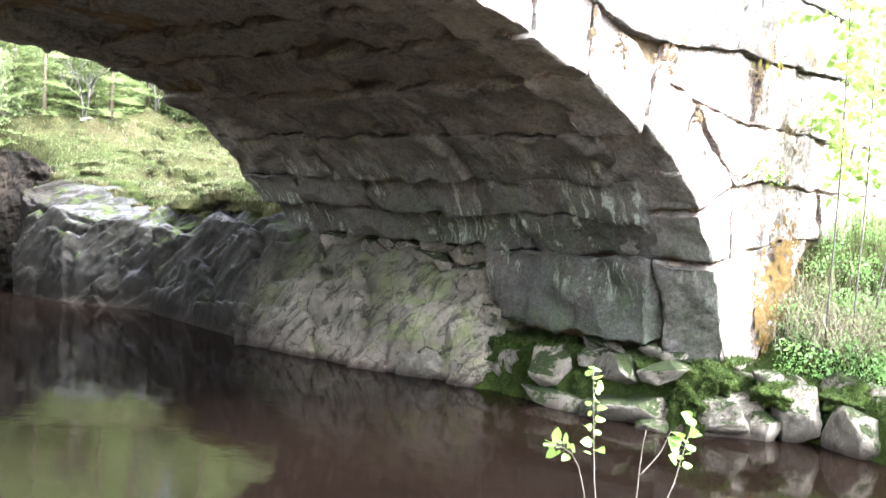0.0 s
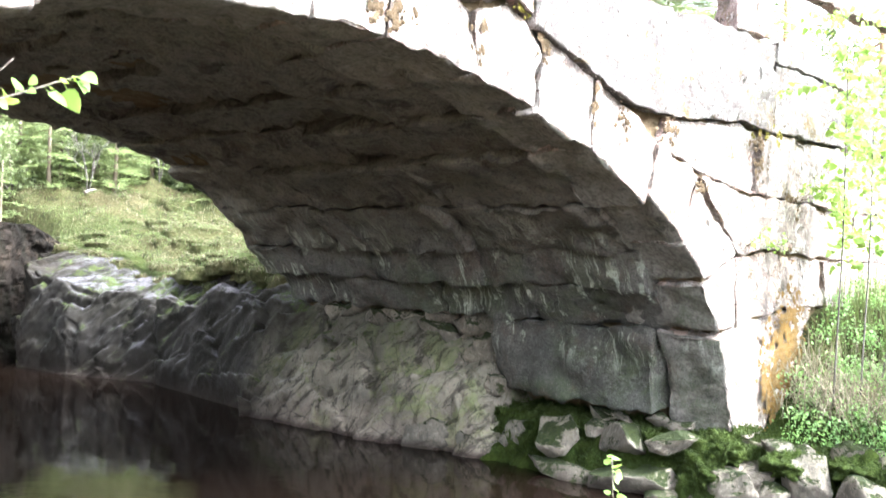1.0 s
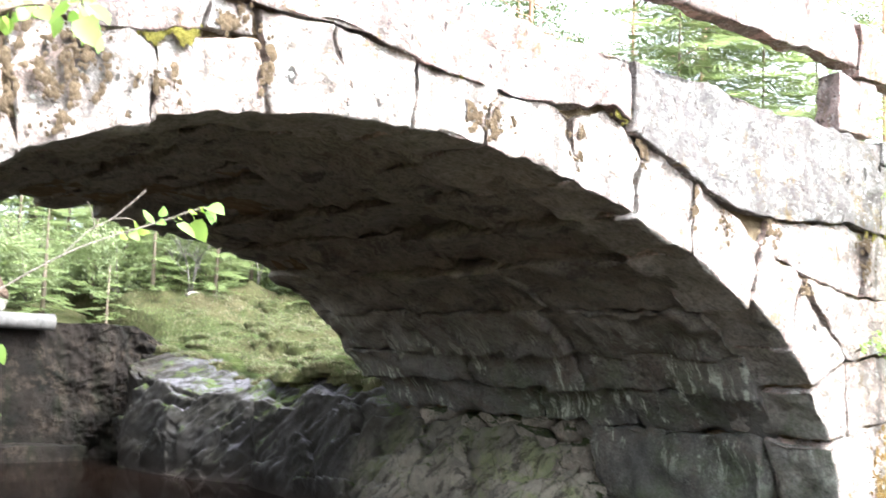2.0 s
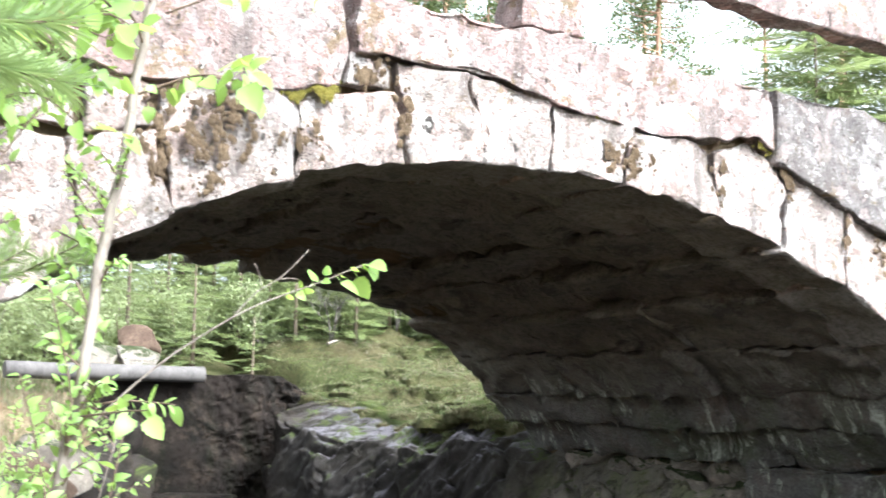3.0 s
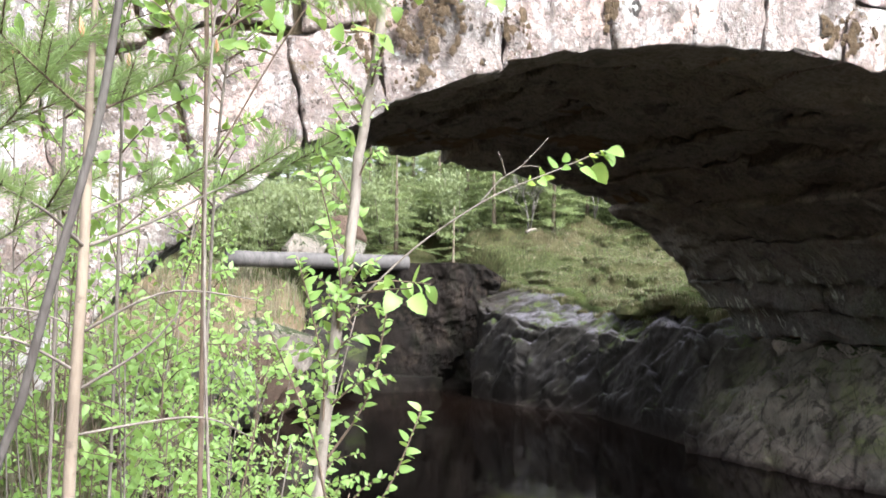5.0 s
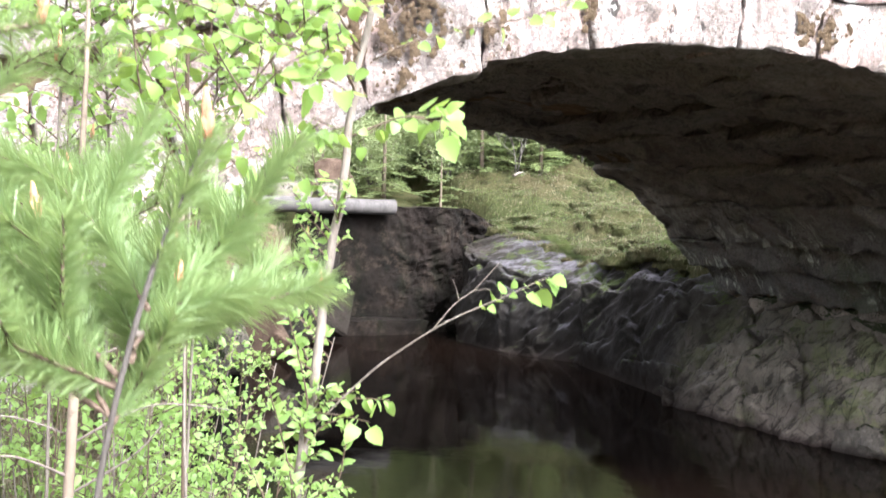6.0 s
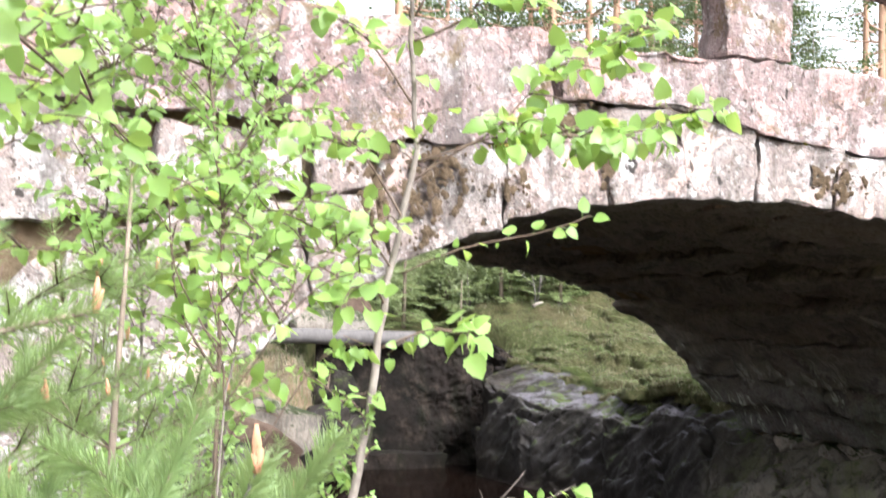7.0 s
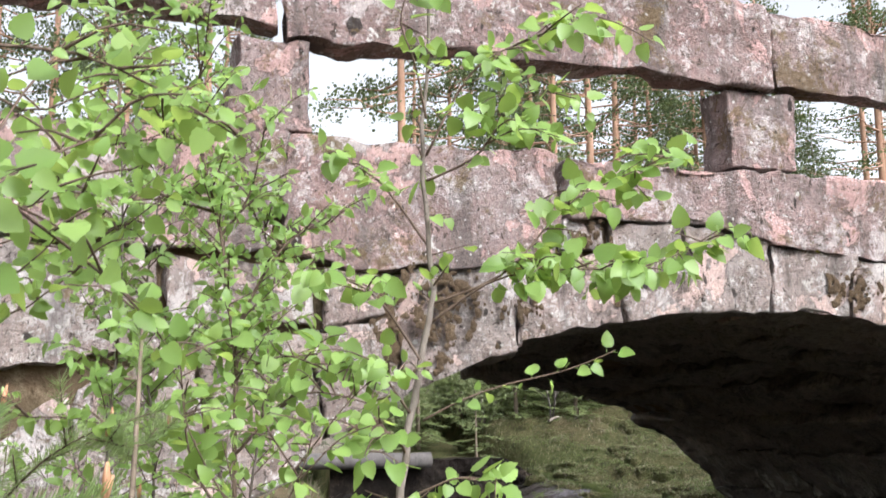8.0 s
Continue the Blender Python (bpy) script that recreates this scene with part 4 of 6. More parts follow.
class Plant:
    """A sapling: a stem with branches, and leaves that are parts of their own."""

    def __init__(self, name, label, category, seed, group="", limit=300):
        self.r = random.Random(seed)
        self.root = thing(name, label, category, group=group)
        self.limit, self.count = limit, 0
        self.extra = {}

    def limb(self, name, points, r0, r1, material, n=14, sides=6):
        pts = spread(points, n)
        jit = [p + Vector([self.r.uniform(-1, 1) * 0.25 * r0 for _ in range(3)]) for p in pts]
        self.last = part(name, tube(jit, [r0 + (r1 - r0) * i / (n - 1) for i in range(n)], sides), material, self.root)
        return pts

    def leaf(self, kinds, at, toward, size):
        up = Vector((self.r.uniform(-0.9, 0.5), self.r.uniform(-1.5, 0.3), self.r.uniform(0.2, 1.0))).normalized()
        y = Vector(toward).normalized()
        x = y.cross(up).normalized()
        z = x.cross(y)
        m = Matrix((x, y, z)).transposed().to_4x4()
        m = Matrix.Translation(at) @ m @ Matrix.Diagonal((size, size, size, 1))
        me = self.r.choice(kinds)
        if self.count < self.limit:
            ob = new(me.name.split(".")[0], me)
            ob.parent = self.last
            ob.matrix_basis = m
            self.count += 1
        else:
            self.extra.setdefault(me.materials[0].name, []).append((me, m))

    def leaves_on(self, pts, kinds, every, size, start=0.25, droop=0.5, clump=1):
        total = sum((b - a).length for a, b in zip(pts, pts[1:]))
        d = total * start
        side = 1
        while d < total:
            f = d / total * (len(pts) - 1)
            k = min(int(f), len(pts) - 2)
            p = pts[k].lerp(pts[k + 1], f - k)
            ax = (pts[k + 1] - pts[k]).normalized()
            for _ in range(clump):
                out = Vector([self.r.gauss(0, 1) for _ in range(3)])
                out = (out - ax * out.dot(ax)).normalized()
                self.leaf(kinds, p, out * 0.9 + ax * 0.5 + Vector((0, 0, -droop * self.r.random())), size * self.r.uniform(0.5, 1.25))
            d += every * self.r.uniform(0.6, 1.4)
            side = -side

    def twigs(self, pts, n, length, kinds, size, material, start=0.2, up=0.4, every=0.022, droop=0.4, aim=None, clump=1):
        for i in range(n):
            f = (start + (1 - start) * (i + self.r.random()) / n) * (len(pts) - 1)
            k = min(int(f), len(pts) - 2)
            p = pts[k].lerp(pts[k + 1], f - k)
            a = self.r.uniform(0, 2 * math.pi)
            d = Vector((math.cos(a), math.sin(a), up + self.r.uniform(-0.3, 0.5)))
            if aim:
                d += Vector(aim)
            d.normalize()
            ln = length * self.r.uniform(0.5, 1.25)
            q = [p, p + d * ln * 0.5 + Vector((0, 0, self.r.uniform(-0.03, 0.05) * ln * 3)), p + d * ln + Vector((0, 0, -0.1 * ln))]
            tw = self.limb("twig", q, 0.0022, 0.0009, material, 6, 4)
            self.leaves_on(tw, kinds, every, size, 0.15, droop, clump)

    def finish(self):
        for name, items in self.extra.items():
            verts, faces = [], []
            for me, m in items:
                k = len(verts)
                verts += [m @ v.co for v in me.vertices]
                faces += [tuple(k + i for i in p.vertices) for p in me.polygons]
            me = bpy.data.meshes.new("foliage")
            me.from_pydata(verts, [], faces)
            me.polygons.foreach_set("use_smooth", [True] * len(faces))
            tagged(part("foliage", me, bpy.data.materials[name], self.root), kind="stuff")
        return self.root


def needles(points, rng, per_metre, length, r=0.0005, spread_out=0.9, up=0.35):
    """Pine needles in pairs round the shoots, as one mesh."""
    verts, faces = [], []
    for line in points:
        for a, b in zip(line, line[1:]):
            ax = (b - a).normalized()
            for _ in range(max(1, int((b - a).length * per_metre))):
                p = a.lerp(b, rng.random())
                o = Vector([rng.gauss(0, 1) for _ in range(3)])
                o = (o - ax * o.dot(ax)).normalized()
                d = (o * spread_out + ax * rng.uniform(0.4, 1.2) + Vector((0, 0, up * rng.random()))).normalized()
                ln = length * rng.uniform(0.5, 1.2)
                s = d.cross(Vector((rng.random(), rng.random(), rng.random()))).normalized() * r
                k = len(verts)
                bend = Vector((0, 0, -0.06 * ln))
                verts += [p - s, p + s, p + d * ln * 0.6 + s + bend * 0.3, p + d * ln * 0.6 - s + bend * 0.3, p + d * ln + bend]
                faces += [(k, k + 1, k + 2, k + 3), (k + 3, k + 2, k + 4)]
    me = bpy.data.meshes.new("needles")
    me.from_pydata(verts, [], faces)
    return me


def candle_mesh(seed):
    r = random.Random(seed)
    bm = bmesh.new()
    for i in range(r.choice((3, 4, 5))):
        a = i * 2.1 + r.random()
        lean = Vector((math.cos(a), math.sin(a), 0)) * (0.25 if i else 0.0)
        h = 0.018 * r.uniform(0.6, 1.1) if i else 0.030
        t = tube([Vector((0, 0, 0)), (lean * 0.5 + Vector((0, 0, 1))) * h * 0.6, (lean + Vector((0, 0, 1))) * h], [0.0028, 0.0034, 0.0012], 7)
        me = bpy.data.meshes.new("c")
        t.to_mesh(me)
        t.free()
        bm.from_mesh(me)
        bpy.data.meshes.remove(me)
    return bm


def blades(name, spots, rng, height, width, material, lean=0.5, droop=0.3):
    """Grass blades standing on the given spots, as one mesh."""
    verts, faces = [], []
    for p in spots:
        h = height * rng.uniform(0.5, 1.3)
        a = rng.random() * 6.283
        d = Vector((math.cos(a), math.sin(a), 0))
        s = Vector((-d.y, d.x, 0)) * width * rng.uniform(0.6, 1.2)
        l = lean * rng.random() * h
        p = Vector(p)
        k = len(verts)
        m = p + d * l * 0.35 + Vector((0, 0, h * 0.6))
        e = p + d * l * (1 + droop) + Vector((0, 0, h * (1 - droop * rng.random())))
        verts += [p - s, p + s, m + s * 0.7, m - s * 0.7, e]
        faces += [(k, k + 1, k + 2, k + 3), (k + 3, k + 2, k + 4)]
    me = bpy.data.meshes.new(name)
    me.from_pydata(verts, [], faces)
    me.materials.append(material)
    return me


def leaf_cloud(name, centres, rng, per, radius, size, material, flat=0.7):
    """Small leaves scattered round clump centres, as one mesh."""
    verts, faces = [], []
    for c in centres:
        c = Vector(c)
        for _ in range(per):
            o = Vector([rng.gauss(0, 0.5) for _ in range(3)])
            p = c + Vector((o.x, o.y, o.z * flat)) * radius
            d = Vector([rng.gauss(0, 1) for _ in range(3)]).normalized()
            n = d.cross(Vector((rng.gauss(0, 1), rng.gauss(0, 1), rng.gauss(0, 1)))).normalized()
            s = size * rng.uniform(0.6, 1.3)
            k = len(verts)
            verts += [p, p + d * s * 0.5 + n * s * 0.35, p + d * s, p + d * s * 0.5 - n * s * 0.35]
            faces.append((k, k + 1, k + 2, k + 3))
    me = bpy.data.meshes.new(name)
    me.from_pydata(verts, [], faces)
    me.materials.append(material)
    return me


# ---- background trees ----
def tall_pine(seed, height):
    rng = random.Random(seed)
    root = thing("pine_tree", "tall pine with a bare reddish trunk and an open crown", "tree", group="pines behind the bridge")
    bend = [rng.uniform(-0.25, 0.25) for _ in range(4)]
    trunk = [Vector((bend[0] * t, bend[1] * t * t, height * t)) for t in [i / 9 for i in range(10)]]
    part("trunk", tube(trunk, [0.19 * (1 - 0.8 * i / 9) for i in range(10)], 9), M_PINE_RED, root)
    cents, verts, faces = [], [], []
    for i in range(54):
        f = rng.uniform(0.26, 1.0)
        p = trunk[0].lerp(trunk[-1], f)
        a = rng.random() * 6.28
        ln = (1.0 - f) * 3.4 + 0.6
        e = p + Vector((math.cos(a) * ln, math.sin(a) * ln, rng.uniform(-0.4, 0.6)))
        mid = p.lerp(e, 0.5) + Vector((0, 0, -0.15))
        bm = tube([p, mid, e], [0.045, 0.026, 0.010], 5)
        bm.verts.index_update()
        k = len(verts)
        verts += [tuple(v.co) for v in bm.verts]
        faces += [tuple(k + v.index for v in f.verts) for f in bm.faces]
        bm.free()
        bare = 0.35 if f > 0.4 else 0.6
        for t in (0.4, 0.55, 0.7, 0.82, 0.92, 1.0):
            if t > bare and rng.random() < 0.36:
                cents.append(p.lerp(e, t) + Vector([rng.uniform(-0.35, 0.35) for _ in range(3)]))
    me = bpy.data.meshes.new("bough_wood")
    me.from_pydata(verts, [], faces)
    tagged(part("bough_wood", me, M_PINE_RED, root), kind="stuff")
    tagged(part("crown", leaf_cloud("crown", cents, rng, 58, 0.48, 0.13, M_PINE_CROWN), M_PINE_CROWN, root), kind="stuff")
    return root


def young_spruce(seed, height, material=None):
    rng = random.Random(seed)
    root = thing("young_spruce", "young conifer with drooping green boughs on the far slope", "tree", group="conifers on the far bank")
    part("trunk", tube([(0, 0, 0), (0.03, 0, height * 0.5), (0, 0.02, height)], [0.05, 0.035, 0.008], 7), M_PINE_BARK, root)
    verts, faces = [], []

    def spray(a, b, w):
        k = len(verts)
        s = (b - a).cross(Vector((rng.uniform(-0.4, 0.4), rng.uniform(-0.4, 0.4), 1))).normalized() * w
        verts.extend((a, a.lerp(b, 0.45) + s, b, a.lerp(b, 0.45) - s))
        faces.append((k, k + 1, k + 2, k + 3))

    n = int(16 + 7 * height)
    for i in range(n):
        f = 0.05 + 0.93 * i / n
        a = i * 2.4 + rng.uniform(-0.4, 0.4)
        ln = (height * 0.40 * (1 - f) + 0.14) * rng.uniform(0.65, 1.2)
        d = Vector((math.cos(a), math.sin(a), 0))
        side = Vector((-d.y, d.x, 0))
        p0 = Vector((0, 0, height * f))
        line = [p0 + d * ln * t + Vector((0, 0, (0.12 * t - 0.42 * t * t + 0.16 * t ** 4) * ln)) for t in [j / 6 for j in range(7)]]
        if i % 4 == 0:
            part("bough", tube(line, [0.010 * (1 - 0.8 * j / 6) for j in range(7)], 4), M_TWIG, root)
        steps = max(6, int(ln / (0.055 if height < 9 else 0.11)))
        for j in range(steps):
            t = (j + rng.random()) / steps
            k = min(int(t * 6), 5)
            p = line[k].lerp(line[k + 1], t * 6 - k)
            reach = (0.10 + 0.22 * ln * (1 - t)) * rng.uniform(0.6, 1.2)
            for sg in (-1, 1):
                e = p + side * sg * reach + d * reach * 0.7 + Vector((0, 0, rng.uniform(-0.35, 0.1) * reach))
                spray(p, e, 0.014 if height < 9 else 0.035)
                for q in (0.35, 0.6, 0.85):
                    m = p.lerp(e, q)
                    spray(m, m + (d * rng.uniform(0.5, 1) - side * sg * 0.2 + Vector((0, 0, rng.uniform(-0.3, 0.4)))) * 0.09, 0.012)
                    spray(m, m + (d * rng.uniform(-0.1, 0.5) + side * sg + Vector((0, 0, rng.uniform(-0.3, 0.4)))) * 0.08, 0.012)
    me = bpy.data.meshes.new("crown")
    me.from_pydata(verts, [], faces)
    tagged(part("crown", me, material or M_FAR_NEEDLE, root), kind="stuff")
    return root


def shrub(seed, height, material=None):
    rng = random.Random(seed)
    root = thing("shrub", "leafy light-green shrub with thin grey stems on the far bank", "shrub", group="shrubs on the far bank")
    cents = []
    for i in range(9):
        a, l = rng.random() * 6.28, rng.uniform(0.15, 0.55) * height
        e = Vector((math.cos(a) * l, math.sin(a) * l, height * rng.uniform(0.6, 1.05)))
        part("stem", tube([(0.02 * i, 0, 0), e * 0.5 + Vector((0, 0, 0.1)), e], [0.018, 0.011, 0.004], 5), M_BARK, root)
        for t in (0.3, 0.4, 0.5, 0.6, 0.7, 0.8, 0.9, 1.0):
            for _ in range(2):
                cents.append(e * t + Vector([rng.uniform(-0.16, 0.16) * height for _ in range(3)]))
    tagged(part("crown", leaf_cloud("crown", cents, rng, 26, 0.13 * height, 0.075, material or M_FAR_LEAF), material or M_FAR_LEAF, root), kind="stuff")
    return root


def bare_shrub(seed, height):
    """A leafless shrub of forking grey twigs."""
    rng = random.Random(seed)
    root = thing("bare_shrub", "leafless grey shrub with forking twigs on the far bank", "shrub", group="bare shrubs on the far bank")

    def fork(p, d, ln, r, depth):
        e = p + d * ln
        part("twig" if depth < 3 else "stem", tube([p, p.lerp(e, 0.5) + Vector([rng.uniform(-0.06, 0.06) * ln for _ in range(3)]), e], [r, r * 0.8, r * 0.6], 5), M_DEADWOOD, root)
        if depth:
            for _ in range(3):
                v = (d + Vector([rng.gauss(0, 0.55) for _ in range(3)]) + Vector((0, 0, 0.1))).normalized()
                fork(p.lerp(e, rng.uniform(0.5, 1)), v, ln * rng.uniform(0.5, 0.8), r * 0.6, depth - 1)

    for i in range(2):
        fork(Vector((0.05 * i, 0, 0)), Vector((rng.uniform(-0.5, 0.5), rng.uniform(-0.3, 0.3), 1)).normalized(), height * 0.45, 0.022, 3)
    return root

# ---- woods and shrubs beyond the bridge ----
def stand(ob, x, y, scale=1.0, turn=0.0, sink=0.08):
    return copy_thing(ob, pose(x, y, ground_z(x, y) - sink, 0, 0, turn) @ Matrix.Scale(1, 4))


rng = random.Random(11)
ob = part("boulder", boulder_mesh(701, (0.34, 0.36, 0.42), 30), M_RUST)
ob.matrix_basis = pose(5.65, 14.35, 2.72, 0, 0, 30)
tagged(ob, "rusty brown boulder behind the pipe on the bank", "boulder")
for i, (x, s) in enumerate(((4.75, 0.42), (5.5, 0.38))):
    ob = part("stone_block", boulder_mesh(710 + i, (s, 0.3, 0.26), 16), M_STONE)
    ob.matrix_basis = pose(x, 13.85, 2.5, 0, 0, 12 * i)
    tagged(ob, "pale squared stone block beside the pipe", "stone block")
for i, (x, y, z, s) in enumerate(((4.95, 12.5, 0.5, 0.55), (4.9, 12.95, 1.25, 0.5), (4.6, 12.2, 0.75, 0.5), (4.2, 11.7, 0.35, 0.45))):
    ob = part("boulder", boulder_mesh(730 + i, (s, s * 0.9, s), 18), M_ROCK)
    ob.matrix_basis = pose(x, y, z, 10 * i, 8, 40 * i)
    tagged(ob, "rough dark boulder on the bank beside the weir", "boulder")
for i, (x, y, z, s) in enumerate(((3.6, 11.2, 0.9, 0.6), (3.0, 10.2, 0.6, 0.7), (2.4, 9.2, 0.5, 0.65), (1.9, 8.2, 0.45, 0.6), (3.4, 10.6, 0.15, 0.5), (2.7, 9.6, 0.1, 0.5), (1.5, 7.0, 0.35, 0.6), (1.2, 5.8, 0.3, 0.5))):
    ob = part("boulder", boulder_mesh(760 + i, (s, s * 0.9, s * 0.75), 22), M_RUST if i % 3 == 1 else M_STONE)
    ob.matrix_basis = pose(x, y, z, 9 * i, 6, 50 * i)
    tagged(ob, "weathered boulder among dry grass on the river bank", "boulder", "boulders on the river bank")
pines = [tall_pine(s, h) for s, h in ((1, 19), (2, 16), (3, 21))]
spots = [(9.8, 24), (15.2, 25), (17.8, 27), (20.5, 30), (24, 27), (4.5, 27), (1.5, 31), (28, 24), (32, 29),
         (22, 38), (9, 42), (3, 40), (-2, 36), (30, 38), (18, 46), (26, 46), (36, 22), (38, 34), (42, 26), (11, 48), (34, 46), (-6, 30),
         (5.5, 47), (46, 34), (48, 20), (40, 12), (46, 8)]
for i, (x, y) in enumerate(spots):
    if i < 3:
        pines[i].matrix_basis = pose(x, y, ground_z(x, y) - 0.1)
    else:
        stand(pines[i % 3], x, y, turn=rng.uniform(0, 360))
more = [(19, 34), (23, 31), (27, 33), (21, 42), (31, 34), (25, 37), (6, 34), (16, 36), (0, 34), (3, 46), (20, 50), (29, 42), (33, 40), (7, 52), (24, 52), (-4, 42), (28, 30)]
for i, (x, y) in enumerate(more):
    stand(pines[i % 3], x, y, turn=rng.uniform(0, 360))
firs = [young_spruce(s, h, M_PINE_CROWN) for s, h in ((21, 10.5), (22, 13.0))]
for i, (x, y) in enumerate(((17.5, 30), (24.5, 33), (8.5, 33), (20, 37), (28, 36), (31, 31), (5, 37), (23, 43), (35, 36), (27, 28), (33, 26))):
    if i < 2:
        firs[i].matrix_basis = pose(x, y, ground_z(x, y) - 0.1)
    else:
        stand(firs[i % 2], x, y, turn=rng.uniform(0, 360))
tall = young_spruce(23, 16.0)
tall.matrix_basis = pose(22.3, 12.6, ground_z(22.3, 12.6) - 0.1)
for x, y in ((24.4, 11.4), (26.8, 11.2), (25.2, 13.8)):
    stand(tall, x, y, turn=rng.uniform(0, 360))
spruces = [young_spruce(s, h) for s, h in ((4, 3.2), (5, 4.5), (6, 2.4), (7, 7.5))]
spots = [(9.5, 17.5), (12.2, 19), (14.5, 18), (16.5, 21), (11, 22), (8, 20), (18, 19), (20.5, 22), (6.2, 19), (13.4, 23), (22, 19), (15.5, 15.5),
         (18.5, 15), (24, 23), (21, 13), (4.8, 22), (10, 26), (17, 25), (26, 18), (23, 14.5), (3.2, 19), (7, 24), (9, 29), (12, 31), (15, 28), (6, 27), (19, 29), (22, 27), (10.5, 33), (17, 33), (4, 31), (13.5, 26.5)]
for i, (x, y) in enumerate(spots):
    if i < 4:
        spruces[i].matrix_basis = pose(x, y, ground_z(x, y) - 0.05)
    else:
        stand(spruces[i % 4], x, y, turn=rng.uniform(0, 360))
front = [(8.2, 15.2), (9.4, 15.8), (10.7, 15.6), (7.2, 15.8), (11.9, 16.2), (13.1, 15.4), (6.0, 16.2), (12.4, 14.4), (14.4, 15.0), (10.2, 17.0), (8.8, 17.4), (5.0, 16.0), (11.4, 17.6), (4.0, 17.0)]
for i, (x, y) in enumerate(front):
    stand(spruces[(0, 2)[i % 2]], x, y, turn=rng.uniform(0, 360))
thick = [(7.5, 23.5), (9.4, 23), (11.2, 24.2), (13, 24), (14.8, 24.6), (8.4, 25.5), (10.3, 26), (12.2, 26.4), (16.4, 24), (18, 23.5), (6, 24.5), (15.6, 26.5),
         (9.6, 21.2), (11.9, 21.6), (13.9, 21.4), (20, 25), (4.2, 25.5), (17.4, 27)]
for x, y in thick:
    stand(spruces[3], x, y, turn=rng.uniform(0, 360))
shrubs = [shrub(s, h) for s, h in ((8, 1.3), (9, 1.9), (10, 0.9))]
spots = [(8.8, 16.2), (10.6, 16.8), (12.3, 15.6), (7.4, 17.4), (13.8, 16.8), (11.4, 18.3), (9.2, 19.6), (15.8, 17.5), (5.6, 16.8), (6.8, 18.8),
         (12.9, 20.6), (17.2, 16.5), (4.4, 17.2), (3.4, 16.0), (8.2, 22), (14.8, 20), (19.5, 17), (16.4, 13.6), (13.9, 14.2), (2.4, 17.5), (18.6, 13.4), (5.2, 15.2)]
for i, (x, y) in enumerate(spots):
    if i < 3:
        shrubs[i].matrix_basis = pose(x, y, ground_z(x, y) - 0.05)
    else:
        stand(shrubs[i % 3], x, y, turn=rng.uniform(0, 360))

for i, (x, y) in enumerate(((7.9, 18.2), (9.8, 18.6), (10.9, 19.4), (12.4, 18.4), (13.6, 19.0), (6.4, 17.8), (8.6, 20.6), (15.2, 18.8), (5.2, 18.4), (11.8, 20.4))):
    stand(shrubs[1], x, y, turn=rng.uniform(0, 360))

bare = [bare_shrub(s, h) for s, h in ((12, 1.6), (13, 1.2))]
for i, (x, y) in enumerate(((9.9, 15.2), (8.3, 16.0), (11.6, 15.4))):
    if i < 2:
        bare[i].matrix_basis = pose(x, y, ground_z(x, y) - 0.04, rz=40)
    else:
        stand(bare[i % 2], x, y, turn=rng.uniform(0, 360))

# hummocks of moss and grass on the far bank, the outer ones hanging over the rock
verts, faces, tufts = [], [], []
for i in range(260):
    edge = i < 130
    y = rng.uniform(6.1, 13.5) if edge else rng.uniform(6.3, 15)
    x = rock_top(y)[0] + (rng.uniform(-0.12, 0.25) if edge else rng.uniform(0.3, 5.0))
    z = (min(rock_top(y)[1] - 0.03, ground_z(rock_top(y)[0] + 0.25, y)) if edge and x < rock_top(y)[0] else ground_z(x, y)) - 0.05
    rad, tall = rng.uniform(0.12, 0.36), rng.uniform(0.05, 0.13)
    off = Vector((i * 1.7, i * 0.9, 0))
    k0, seg, rows = len(verts), 18, 7
    for a in range(rows + 1):
        ph = math.pi * 0.5 * a / rows
        for s in range(seg):
            th = 2 * math.pi * s / seg
            d = Vector((math.cos(th) * math.sin(ph), math.sin(th) * math.sin(ph), math.cos(ph)))
            k = 1 + 0.45 * fbm(d * 1.5 + off, 3)
            p = Vector((x + d.x * rad * k, y + d.y * rad * k, z + d.z * tall * k + 0.02 * fbm(d * 6 + off, 2) - (0.10 if a == rows else 0.0)))
            verts.append(p)
            if 0 < a < rows:
                for _ in range(2):
                    tufts.append(p + Vector((rng.uniform(-0.05, 0.05), rng.uniform(-0.05, 0.05), -0.01)))
    for a in range(rows):
        for s in range(seg):
            b = k0 + a * seg
            faces.append((b + s, b + seg + s, b + seg + (s + 1) % seg, b + (s + 1) % seg))
me = bpy.data.meshes.new("hummocks")
me.from_pydata(verts, [], faces)
me.polygons.foreach_set("use_smooth", [True] * len(faces))
tagged(part("hummocks", me, M_TURF), "mossy grass hummocks along the far bank edge", "grass", kind="stuff")
rng.shuffle(tufts)
k = len(tufts) * 3 // 5
tagged(new("hummock_grass", blades("hummock_grass", tufts[:k], rng, 0.07, 0.0045, M_GRASS, 1.6, 0.7)), "short green grass on the mossy hummocks", "grass", kind="stuff")
tagged(new("hummock_straw", blades("hummock_straw", tufts[k:], rng, 0.06, 0.0045, M_STRAW, 1.8, 0.8)), "dry brown grass on the mossy hummocks", "grass", kind="stuff")

